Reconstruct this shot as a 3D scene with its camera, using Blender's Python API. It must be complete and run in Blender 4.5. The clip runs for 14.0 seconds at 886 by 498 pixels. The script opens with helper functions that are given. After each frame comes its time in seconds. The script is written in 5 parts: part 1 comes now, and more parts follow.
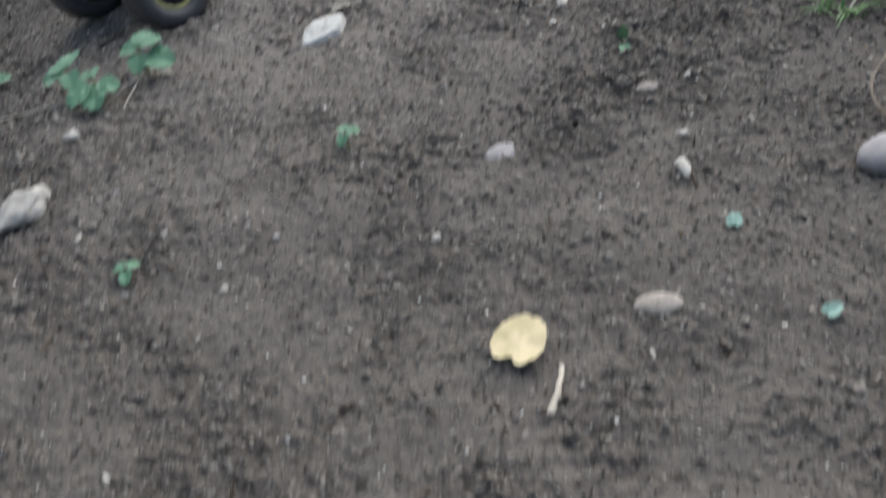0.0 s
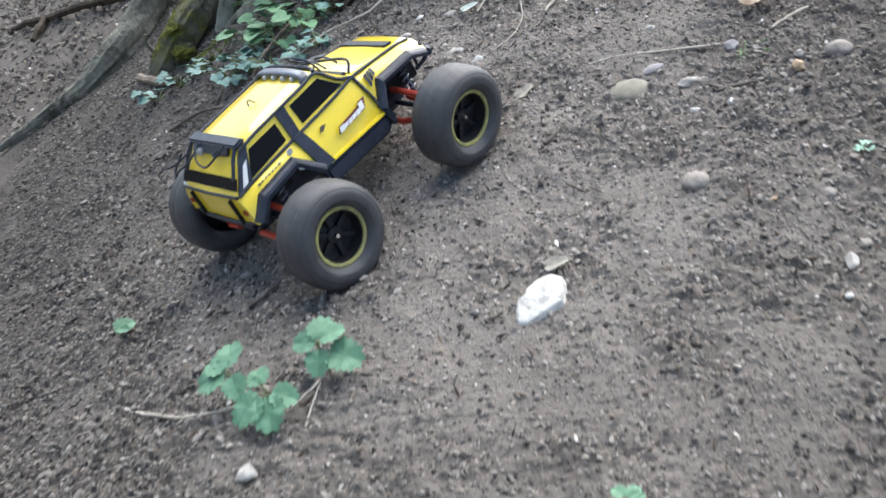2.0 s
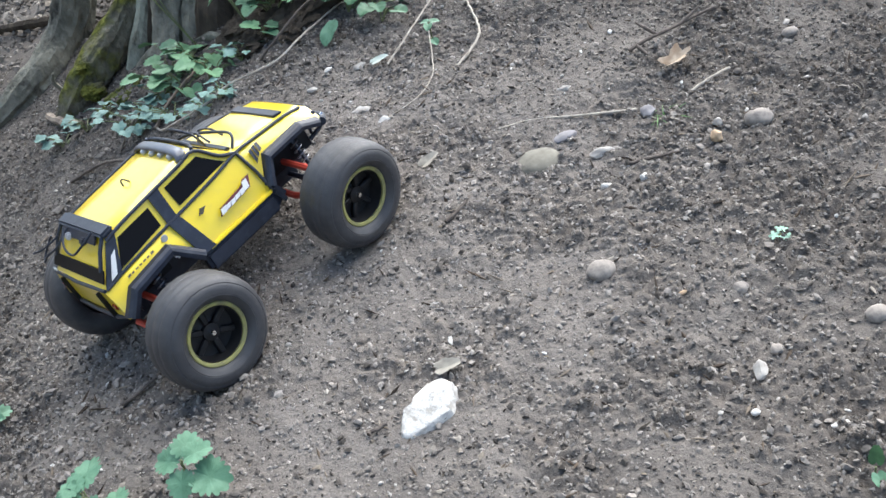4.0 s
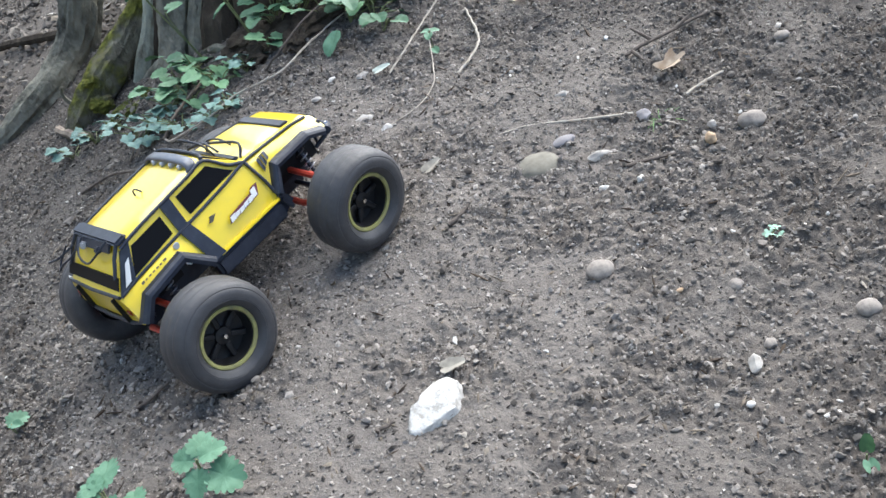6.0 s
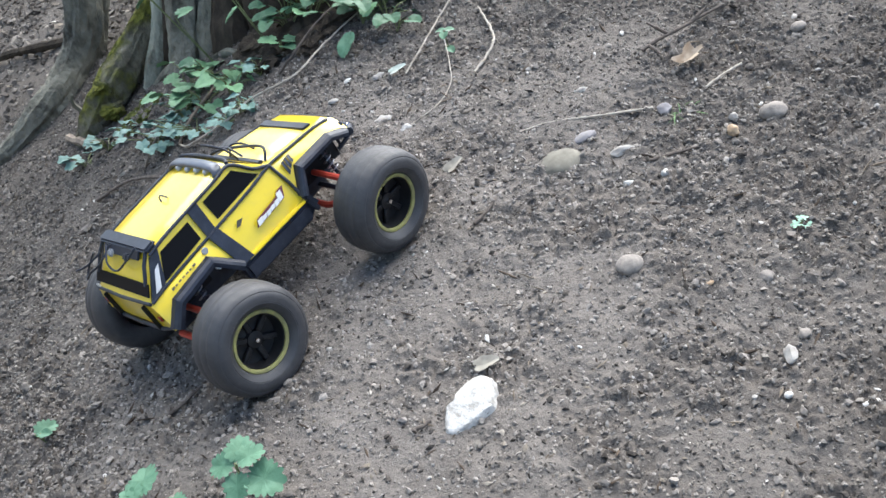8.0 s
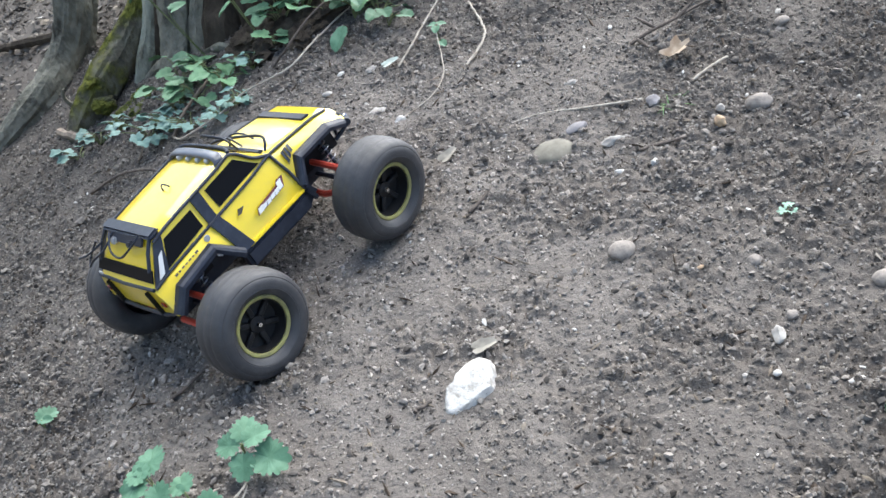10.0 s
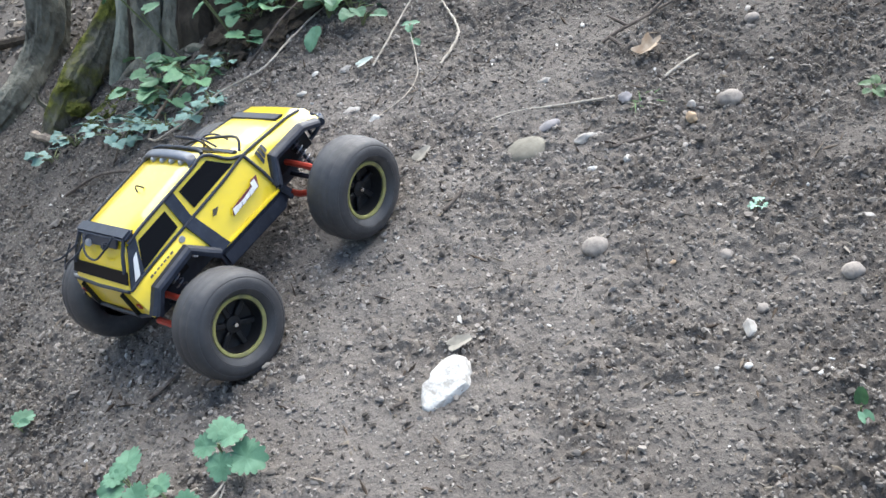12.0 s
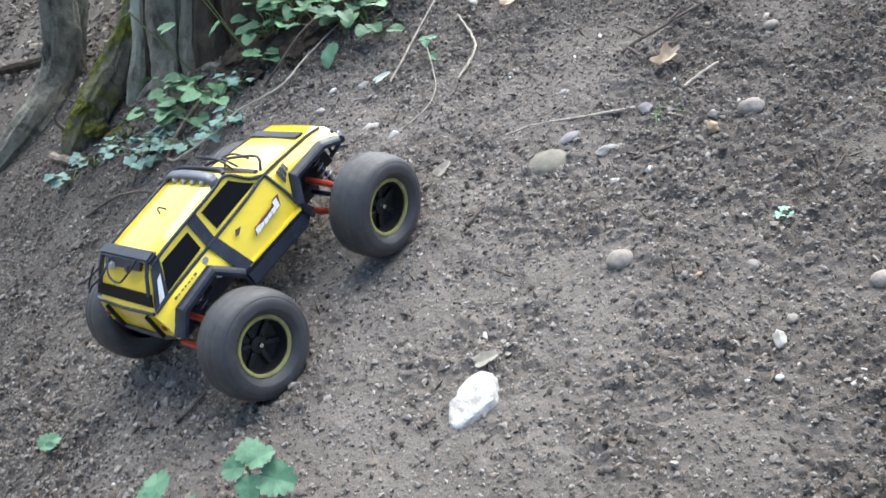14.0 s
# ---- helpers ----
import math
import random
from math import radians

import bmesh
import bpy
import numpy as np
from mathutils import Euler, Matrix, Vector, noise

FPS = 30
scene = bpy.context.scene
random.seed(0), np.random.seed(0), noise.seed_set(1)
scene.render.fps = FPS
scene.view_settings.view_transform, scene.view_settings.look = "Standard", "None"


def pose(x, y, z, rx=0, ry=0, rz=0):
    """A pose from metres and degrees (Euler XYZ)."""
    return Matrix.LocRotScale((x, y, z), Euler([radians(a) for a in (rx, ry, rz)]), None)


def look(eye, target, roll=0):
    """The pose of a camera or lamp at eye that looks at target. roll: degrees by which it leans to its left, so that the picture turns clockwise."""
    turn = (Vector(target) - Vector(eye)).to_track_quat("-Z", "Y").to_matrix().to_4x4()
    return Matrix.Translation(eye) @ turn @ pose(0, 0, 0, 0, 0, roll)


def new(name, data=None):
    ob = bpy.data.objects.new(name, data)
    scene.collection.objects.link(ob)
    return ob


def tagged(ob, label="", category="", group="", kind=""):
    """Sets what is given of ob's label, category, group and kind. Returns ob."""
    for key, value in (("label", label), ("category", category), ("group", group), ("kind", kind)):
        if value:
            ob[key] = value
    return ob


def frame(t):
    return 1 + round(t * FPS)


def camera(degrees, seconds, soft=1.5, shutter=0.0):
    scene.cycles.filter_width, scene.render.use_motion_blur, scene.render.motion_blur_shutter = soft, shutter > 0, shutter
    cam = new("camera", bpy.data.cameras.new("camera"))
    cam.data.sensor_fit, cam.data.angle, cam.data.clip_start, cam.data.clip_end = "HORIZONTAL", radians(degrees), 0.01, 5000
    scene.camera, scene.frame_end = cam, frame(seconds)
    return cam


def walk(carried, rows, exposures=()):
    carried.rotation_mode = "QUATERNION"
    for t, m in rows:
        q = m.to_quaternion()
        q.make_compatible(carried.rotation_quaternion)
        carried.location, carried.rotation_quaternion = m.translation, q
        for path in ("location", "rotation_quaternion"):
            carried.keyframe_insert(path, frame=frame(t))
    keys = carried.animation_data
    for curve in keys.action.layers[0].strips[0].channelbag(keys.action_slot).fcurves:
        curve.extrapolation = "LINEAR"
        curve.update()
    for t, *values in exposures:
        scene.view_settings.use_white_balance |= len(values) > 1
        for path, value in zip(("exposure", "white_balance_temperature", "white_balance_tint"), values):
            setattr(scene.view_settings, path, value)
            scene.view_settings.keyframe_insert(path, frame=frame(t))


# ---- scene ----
cam = camera(46.0, 14.0, soft=1.5, shutter=0.7)
# slope frame: x along the bank, y up and away, z off the ground; LEVEL turns it into the upright world
UP = Vector((0.299, 0.239, 0.924)).normalized()
LEVEL = UP.rotation_difference(Vector((0, 0, 1))).to_matrix().to_4x4()
PATH = [
    (0, (0.506, 0.456, 0.799), (0.286, 1.946, -0.517), -11.5),
    (0.5, (0.53, 0.586, 0.858), (0.303, 2.097, -0.433), -13.8),
    (1, (0.466, 0.702, 0.859), (0.206, 2.224, -0.412), -14.7),
    (1.5, (0.387, 0.785, 0.877), (0.11, 2.319, -0.376), -15.2),
    (2, (0.255, 0.954, 0.908), (-0.036, 2.469, -0.364), -15.7),
    (2.5, (0.3, 1.062, 0.899), (0.04, 2.545, -0.418), -13.8),
    (3, (0.357, 1.107, 0.877), (0.115, 2.585, -0.447), -15.1),
    (3.5, (0.35, 1.123, 0.886), (0.101, 2.622, -0.415), -14.7),
    (4, (0.365, 1.121, 0.916), (0.124, 2.625, -0.38), -14.9),
    (6.5, (0.371, 1.082, 0.943), (0.12, 2.595, -0.341), -16.1),
    (7, (0.345, 1.08, 0.955), (0.081, 2.588, -0.332), -16.2),
    (7.5, (0.333, 1.091, 0.949), (0.08, 2.601, -0.337), -17.0),
    (10, (0.303, 1.05, 0.966), (0.105, 2.558, -0.333), -16.3),
    (10.5, (0.309, 1.045, 0.954), (0.121, 2.548, -0.352), -16.4),
    (11, (0.32, 1.041, 0.939), (0.16, 2.535, -0.38), -15.6),
    (11.5, (0.318, 1.046, 0.951), (0.157, 2.545, -0.364), -15.9),
    (12, (0.311, 1.043, 0.969), (0.149, 2.547, -0.34), -16.1),
    (12.5, (0.306, 1.042, 0.971), (0.138, 2.551, -0.331), -16.5),
    (13, (0.297, 1.049, 0.982), (0.108, 2.564, -0.31), -17.1),
    (13.5, (0.3, 1.046, 0.97), (0.104, 2.555, -0.327), -17.3),
    (14, (0.299, 1.054, 0.974), (0.116, 2.572, -0.315), -17.7),
]
walk(cam, [(t, LEVEL @ look(eye, target, roll)) for t, eye, target, roll in PATH], exposures=[(0, 1.02, 6380, 8), (0.5, 1.44, 6370, 8), (1.0, 1.63, 6340, 8), (2.0, 1.72, 6290, 8), (4.0, 1.76, 6270, 8), (14, 1.78, 6255, 8)])

# ---- light: shaded daylight, the bright hazy sky open ahead over the bank ----
OPEN = LEVEL @ Vector((0.15, 0.95, 0.26))
SUN_ROT, SUN_EL = math.atan2(OPEN.x, OPEN.y), radians(56)
world = bpy.data.worlds.new("sky")
scene.world = world
world.use_nodes = True
wn = world.node_tree.nodes
sky = wn.new("ShaderNodeTexSky")
sky.sky_type = "NISHITA"
sky.sun_disc = False
sky.sun_elevation, sky.sun_rotation = SUN_EL, SUN_ROT
sky.air_density, sky.dust_density, sky.ozone_density = 1.0, 2.2, 1.0
world.node_tree.links.new(sky.outputs[0], wn["Background"].inputs[0])
wn["Background"].inputs[1].default_value = 0.091
sun_data = bpy.data.lights.new("sun", "SUN")
sun_data.energy, sun_data.angle, sun_data.color = 3.12, radians(90), (1.0, 0.975, 0.935)
sun = new("sun", sun_data)
SUN_WAY = Vector((math.sin(SUN_ROT) * math.cos(SUN_EL), math.cos(SUN_ROT) * math.cos(SUN_EL), math.sin(SUN_EL)))
sun.matrix_world = look(SUN_WAY * 10, (0, 0, 0))


# ---- materials ----
def material(name, colour, rough=0.7, metal=0.0, spec=0.5, coat=0.0):
    m = bpy.data.materials.new(name)
    m.use_nodes = True
    b = m.node_tree.nodes["Principled BSDF"]
    b.inputs["Base Color"].default_value = (*colour, 1)
    b.inputs["Roughness"].default_value = rough
    b.inputs["Metallic"].default_value = metal
    b.inputs["Specular IOR Level"].default_value = spec
    b.inputs["Coat Weight"].default_value = coat
    b.inputs["Coat Roughness"].default_value = 0.12
    return m


def noisy(m, stops, scale, detail=6.0, rough=0.6, bump=0.0, bump_scale=None, distance=0.002, source="Object", stretch=(1, 1, 1), fine=0.0, fine_scale=400.0, fine_colour=(0.3, 0.28, 0.25)):
    """Two-scale colour variation and relief on the material's base."""
    nt = m.node_tree
    n, l = nt.nodes, nt.links
    b = n["Principled BSDF"]
    co = n.new("ShaderNodeTexCoord")
    mp = n.new("ShaderNodeMapping")
    mp.inputs["Scale"].default_value = stretch
    l.new(co.outputs[source], mp.inputs[0])
    t = n.new("ShaderNodeTexNoise")
    t.inputs["Scale"].default_value, t.inputs["Detail"].default_value, t.inputs["Roughness"].default_value = scale, detail, rough
    l.new(mp.outputs[0], t.inputs["Vector"])
    r = n.new("ShaderNodeValToRGB")
    while len(r.color_ramp.elements) < len(stops):
        r.color_ramp.elements.new(0.5)
    for e, (at, c) in zip(r.color_ramp.elements, stops):
        e.position, e.color = at, (*c, 1)
    l.new(t.outputs["Fac"], r.inputs[0])
    out = r.outputs[0]
    if fine:
        t2 = n.new("ShaderNodeTexNoise")
        t2.inputs["Scale"].default_value, t2.inputs["Detail"].default_value = fine_scale, 3
        l.new(mp.outputs[0], t2.inputs["Vector"])
        r2 = n.new("ShaderNodeValToRGB")
        r2.color_ramp.elements[0].position, r2.color_ramp.elements[1].position = 0.52, 0.68
        l.new(t2.outputs["Fac"], r2.inputs[0])
        mx = n.new("ShaderNodeMix")
        mx.data_type = "RGBA"
        ml = n.new("ShaderNodeMath")
        ml.operation = "MULTIPLY"
        ml.inputs[1].default_value = fine
        l.new(r2.outputs[0], ml.inputs[0])
        l.new(ml.outputs[0], mx.inputs[0])
        l.new(out, mx.inputs[6])
        mx.inputs[7].default_value = (*fine_colour, 1)
        out = mx.outputs[2]
    l.new(out, b.inputs["Base Color"])
    if bump:
        tb = n.new("ShaderNodeTexNoise")
        tb.inputs["Scale"].default_value, tb.inputs["Detail"].default_value, tb.inputs["Roughness"].default_value = bump_scale or scale * 4, 5, 0.65
        l.new(mp.outputs[0], tb.inputs["Vector"])
        bp = n.new("ShaderNodeBump")
        bp.inputs["Strength"].default_value, bp.inputs["Distance"].default_value = bump, distance
        l.new(tb.outputs["Fac"], bp.inputs["Height"])
        l.new(bp.outputs[0], b.inputs["Normal"])
    return m


def varied(m, stops, island=True, rough_noise=0.0):
    """Colour by piece: random per island of a joined mesh, or per object."""
    nt = m.node_tree
    n, l = nt.nodes, nt.links
    src = n.new("ShaderNodeNewGeometry").outputs["Random Per Island"] if island else n.new("ShaderNodeObjectInfo").outputs["Random"]
    r = n.new("ShaderNodeValToRGB")
    while len(r.color_ramp.elements) < len(stops):
        r.color_ramp.elements.new(0.5)
    for e, (at, c) in zip(r.color_ramp.elements, stops):
        e.position, e.color = at, (*c, 1)
    l.new(src, r.inputs[0])
    t = n.new("ShaderNodeTexNoise")
    t.inputs["Scale"].default_value, t.inputs["Detail"].default_value = 180, 4
    co = n.new("ShaderNodeTexCoord")
    l.new(co.outputs["Object"], t.inputs["Vector"])
    mx = n.new("ShaderNodeMix")
    mx.data_type, mx.blend_type = "RGBA", "MULTIPLY"
    mr = n.new("ShaderNodeMapRange")
    mr.inputs[1].default_value, mr.inputs[2].default_value, mr.inputs[3].default_value, mr.inputs[4].default_value = 0.3, 0.7, 0.65, 1.15
    l.new(t.outputs["Fac"], mr.inputs[0])
    mx.inputs[0].default_value = 1
    l.new(r.outputs[0], mx.inputs[6])
    l.new(mr.outputs[0], mx.inputs[7])
    l.new(mx.outputs[2], n["Principled BSDF"].inputs["Base Color"])
    return m


def soil_falloff(m, flecks=0.85, gap_shade=False):
    """Soil colour painted brighter round one centre and darker outwards, with dark flecks; where asked, shade between
    loose crumbs is put into the colour too.
    """
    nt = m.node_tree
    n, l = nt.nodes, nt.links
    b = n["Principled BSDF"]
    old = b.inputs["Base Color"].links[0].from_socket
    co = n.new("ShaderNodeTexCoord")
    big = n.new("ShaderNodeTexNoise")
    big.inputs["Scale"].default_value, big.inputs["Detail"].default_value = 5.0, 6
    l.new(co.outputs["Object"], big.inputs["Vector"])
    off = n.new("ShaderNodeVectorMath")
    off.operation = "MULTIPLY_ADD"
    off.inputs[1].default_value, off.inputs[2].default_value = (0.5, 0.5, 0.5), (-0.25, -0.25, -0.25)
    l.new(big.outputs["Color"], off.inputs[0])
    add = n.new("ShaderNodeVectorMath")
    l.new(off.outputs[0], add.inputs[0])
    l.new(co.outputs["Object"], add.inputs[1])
    # Brightness fall-off from the centre, put into the soil colour.
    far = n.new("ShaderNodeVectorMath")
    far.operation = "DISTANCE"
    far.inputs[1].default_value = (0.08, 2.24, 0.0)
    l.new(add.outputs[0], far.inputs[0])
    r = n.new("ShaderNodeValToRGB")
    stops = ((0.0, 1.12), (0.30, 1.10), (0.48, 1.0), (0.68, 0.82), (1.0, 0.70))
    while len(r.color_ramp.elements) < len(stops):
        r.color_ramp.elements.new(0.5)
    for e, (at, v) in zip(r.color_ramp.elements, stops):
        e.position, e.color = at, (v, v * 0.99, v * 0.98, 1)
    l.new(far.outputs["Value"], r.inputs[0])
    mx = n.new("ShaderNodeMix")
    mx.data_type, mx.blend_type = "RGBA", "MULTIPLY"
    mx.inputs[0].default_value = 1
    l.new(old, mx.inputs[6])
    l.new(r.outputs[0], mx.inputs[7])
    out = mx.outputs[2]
    sp = n.new("ShaderNodeTexNoise")
    sp.inputs["Scale"].default_value, sp.inputs["Detail"].default_value, sp.inputs["Roughness"].default_value = 210, 5, 0.7
    l.new(co.outputs["Object"], sp.inputs["Vector"])
    r = n.new("ShaderNodeValToRGB")
    r.color_ramp.elements[0].position, r.color_ramp.elements[0].color = 0.36, (0.42, 0.41, 0.40, 1)
    r.color_ramp.elements[1].position, r.color_ramp.elements[1].color = 0.52, (1.06, 1.06, 1.06, 1)
    l.new(sp.outputs["Fac"], r.inputs[0])
    mx = n.new("ShaderNodeMix")
    mx.data_type, mx.blend_type = "RGBA", "MULTIPLY"
    mx.inputs[0].default_value = flecks
    l.new(out, mx.inputs[6])
    l.new(r.outputs[0], mx.inputs[7])
    out = mx.outputs[2]
    # Darkens loose soil: shade between the crumbs, put into the base colour.
    if gap_shade:
        loose_mask = n.new("ShaderNodeAttribute")
        loose_mask.attribute_name = "loose"
        mx = n.new("ShaderNodeMix")
        mx.data_type, mx.blend_type = "RGBA", "MULTIPLY"
        l.new(loose_mask.outputs["Fac"], mx.inputs[0])
        l.new(out, mx.inputs[6])
        mx.inputs[7].default_value = (0.84, 0.82, 0.80, 1)
        out = mx.outputs[2]
    l.new(out, b.inputs["Base Color"])
    return m


SOIL = soil_falloff(noisy(material("soil", (0.1, 0.09, 0.08), 0.95, spec=0.15), [(0.25, (0.118, 0.104, 0.092)), (0.5, (0.161, 0.145, 0.130)), (0.75, (0.207, 0.188, 0.169))], 9.0, 10, 0.72, bump=0.65, bump_scale=150, distance=0.008, fine=0.3, fine_scale=330, fine_colour=(0.25, 0.23, 0.205)), 0.4, True)
CLOD = soil_falloff(varied(material("crumbled_soil", (0.1, 0.09, 0.08), 0.95, spec=0.15), [(0.0, (0.085, 0.075, 0.066)), (0.4, (0.185, 0.166, 0.146)), (0.8, (0.27, 0.246, 0.219)), (1.0, (0.37, 0.342, 0.308))]), 0.3)
CRUMB = soil_falloff(varied(material("dark_crumbs", (0.1, 0.09, 0.08), 0.95, spec=0.15), [(0.0, (0.045, 0.040, 0.035)), (0.13, (0.10, 0.089, 0.078)), (0.27, (0.195, 0.176, 0.156)), (1.0, (0.36, 0.330, 0.294))]), 0.3)
CHIP = varied(material("dry_chips", (0.5, 0.46, 0.4), 0.85, spec=0.2), [(0.0, (0.16, 0.13, 0.095)), (0.5, (0.24, 0.21, 0.17)), (0.86, (0.35, 0.315, 0.265)), (1.0, (0.58, 0.545, 0.49))])
TWIGLET = varied(material("twig_bits", (0.1, 0.07, 0.05), 0.9, spec=0.2), [(0.0, (0.045, 0.033, 0.025)), (0.6, (0.11, 0.083, 0.06)), (1.0, (0.24, 0.2, 0.155))])
CHALK = noisy(material("chalk_flint", (0.72, 0.7, 0.66), 0.85, spec=0.25), [(0.30, (0.27, 0.25, 0.215)), (0.43, (0.55, 0.53, 0.485)), (0.75, (0.70, 0.68, 0.64))], 38, 6, 0.65, bump=0.7, bump_scale=120, distance=0.003, fine=0.7, fine_scale=75, fine_colour=(0.27, 0.24, 0.2))
PEBBLE = noisy(varied(material("pebble", (0.35, 0.32, 0.28), 0.8, spec=0.3), [(0, (0.3, 0.28, 0.25)), (1, (0.42, 0.38, 0.33))], island=False), [(0.3, (0.150, 0.130, 0.112)), (0.5, (0.260, 0.230, 0.200)), (0.72, (0.335, 0.298, 0.262))], 90, 8, 0.7, bump=0.5, bump_scale=300, distance=0.001)
OCHRE_STONE = noisy(material("ochre_stone", (0.4, 0.33, 0.22), 0.85), [(0.3, (0.125, 0.114, 0.090)), (0.7, (0.215, 0.199, 0.158))], 60, 6, 0.6, bump=0.4, bump_scale=200, distance=0.001)
LILAC_STONE = noisy(material("lilac_stone", (0.35, 0.33, 0.38), 0.75), [(0.3, (0.18, 0.168, 0.168)), (0.7, (0.29, 0.272, 0.275))], 50, 5, 0.6, bump=0.3, bump_scale=200, distance=0.001)
ORANGE_STONE = noisy(material("orange_stone", (0.55, 0.34, 0.16), 0.8), [(0.3, (0.30, 0.20, 0.115)), (0.7, (0.48, 0.36, 0.235))], 70, 5, 0.6, bump=0.3, bump_scale=200, distance=0.001)
PALE_STONE = noisy(material("pale_stone", (0.6, 0.57, 0.52), 0.8), [(0.3, (0.27, 0.245, 0.215)), (0.7, (0.47, 0.445, 0.40))], 70, 6, 0.65, bump=0.4, bump_scale=200, distance=0.001, fine=0.4, fine_scale=120, fine_colour=(0.25, 0.24, 0.23))


def leafy(name, dark, light, through=0.25, rough=0.55):
    m = noisy(material(name, light, rough, spec=0.35), [(0.3, dark), (0.7, light)], 45, 5, 0.6, bump=0.25, bump_scale=220, distance=0.001)
    m.node_tree.nodes["Principled BSDF"].inputs["Subsurface Weight"].default_value = 0.0
    m.node_tree.nodes["Principled BSDF"].inputs["Transmission Weight"].default_value = 0.0
    return m


LEAF = leafy("herb_leaf", (0.055, 0.140, 0.074), (0.125, 0.250, 0.152))
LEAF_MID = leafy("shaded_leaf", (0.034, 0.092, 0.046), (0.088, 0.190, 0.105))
LEAF_BRIGHT = leafy("bright_leaf", (0.080, 0.190, 0.088), (0.180, 0.330, 0.172))
LEAF_DARK = leafy("dark_leaf", (0.018, 0.05, 0.015), (0.05, 0.12, 0.04))
LEAF_BLUE = leafy("dusty_ivy_leaf", (0.085, 0.175, 0.142), (0.215, 0.340, 0.292))
LEAF_MINT = leafy("pale_mint_leaf", (0.17, 0.32, 0.22), (0.30, 0.46, 0.35))
FADED_LEAF = leafy("faded_leaf", (0.30, 0.36, 0.31), (0.50, 0.55, 0.50), rough=0.7)
GRASS = leafy("grass_blade", (0.07, 0.15, 0.045), (0.16, 0.28, 0.1))
STEM = leafy("green_stem", (0.1, 0.13, 0.05), (0.2, 0.22, 0.1))
DRY_LEAF = leafy("dry_leaf", (0.30, 0.20, 0.12), (0.56, 0.46, 0.35), rough=0.8)
YELLOW_LEAF = leafy("yellowed_leaf", (0.40, 0.34, 0.17), (0.64, 0.53, 0.34), rough=0.7)
PALE_LEAF = leafy("grey_dead_leaf", (0.18, 0.165, 0.135), (0.33, 0.305, 0.255), rough=0.8)
PALE_TWIG = noisy(material("bleached_twig", (0.45, 0.4, 0.33), 0.85), [(0.3, (0.28, 0.235, 0.18)), (0.7, (0.55, 0.5, 0.42))], 60, 6, 0.65, bump=0.4, bump_scale=300, distance=0.001)
DARK_TWIG = noisy(material("dark_twig", (0.1, 0.08, 0.06), 0.9), [(0.3, (0.05, 0.04, 0.033)), (0.7, (0.15, 0.122, 0.1))], 60, 6, 0.65, bump=0.4, bump_scale=300, distance=0.001)
ROOT_TWIG = noisy(material("root_bark", (0.2, 0.16, 0.12), 0.9), [(0.3, (0.13, 0.1, 0.075)), (0.7, (0.3, 0.245, 0.185))], 50, 6, 0.65, bump=0.4, bump_scale=200, distance=0.001)
BARK = noisy(material("bark", (0.17, 0.15, 0.11), 0.92, spec=0.15), [(0.33, (0.056, 0.053, 0.043)), (0.48, (0.172, 0.168, 0.136)), (0.72, (0.310, 0.295, 0.235))], 13, 7, 0.66, bump=1.0, bump_scale=60, distance=0.013, stretch=(1, 1, 0.6), fine=0.3, fine_scale=90, fine_colour=(0.27, 0.27, 0.23))
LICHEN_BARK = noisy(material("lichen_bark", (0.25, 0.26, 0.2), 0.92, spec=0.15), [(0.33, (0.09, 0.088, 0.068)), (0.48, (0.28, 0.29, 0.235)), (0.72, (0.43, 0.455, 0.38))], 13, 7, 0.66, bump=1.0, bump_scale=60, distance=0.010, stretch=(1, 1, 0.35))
# Dark branch wood; also stands in for shade in hollow, seam and under herbs.
DARK_WOOD_SHADE = noisy(material("dark_wood_shade", (0.04, 0.03, 0.025), 0.95, spec=0.1), [(0.3, (0.018, 0.015, 0.012)), (0.7, (0.095, 0.078, 0.06))], 16, 8, 0.7, bump=1.0, bump_scale=60, distance=0.012, stretch=(1, 1, 0.3))
MOSS = noisy(material("moss", (0.1, 0.12, 0.03), 1.0, spec=0.05), [(0.3, (0.045, 0.054, 0.018)), (0.5, (0.09, 0.102, 0.032)), (0.75, (0.15, 0.16, 0.055))], 40, 8, 0.7, bump=1.0, bump_scale=280, distance=0.006)


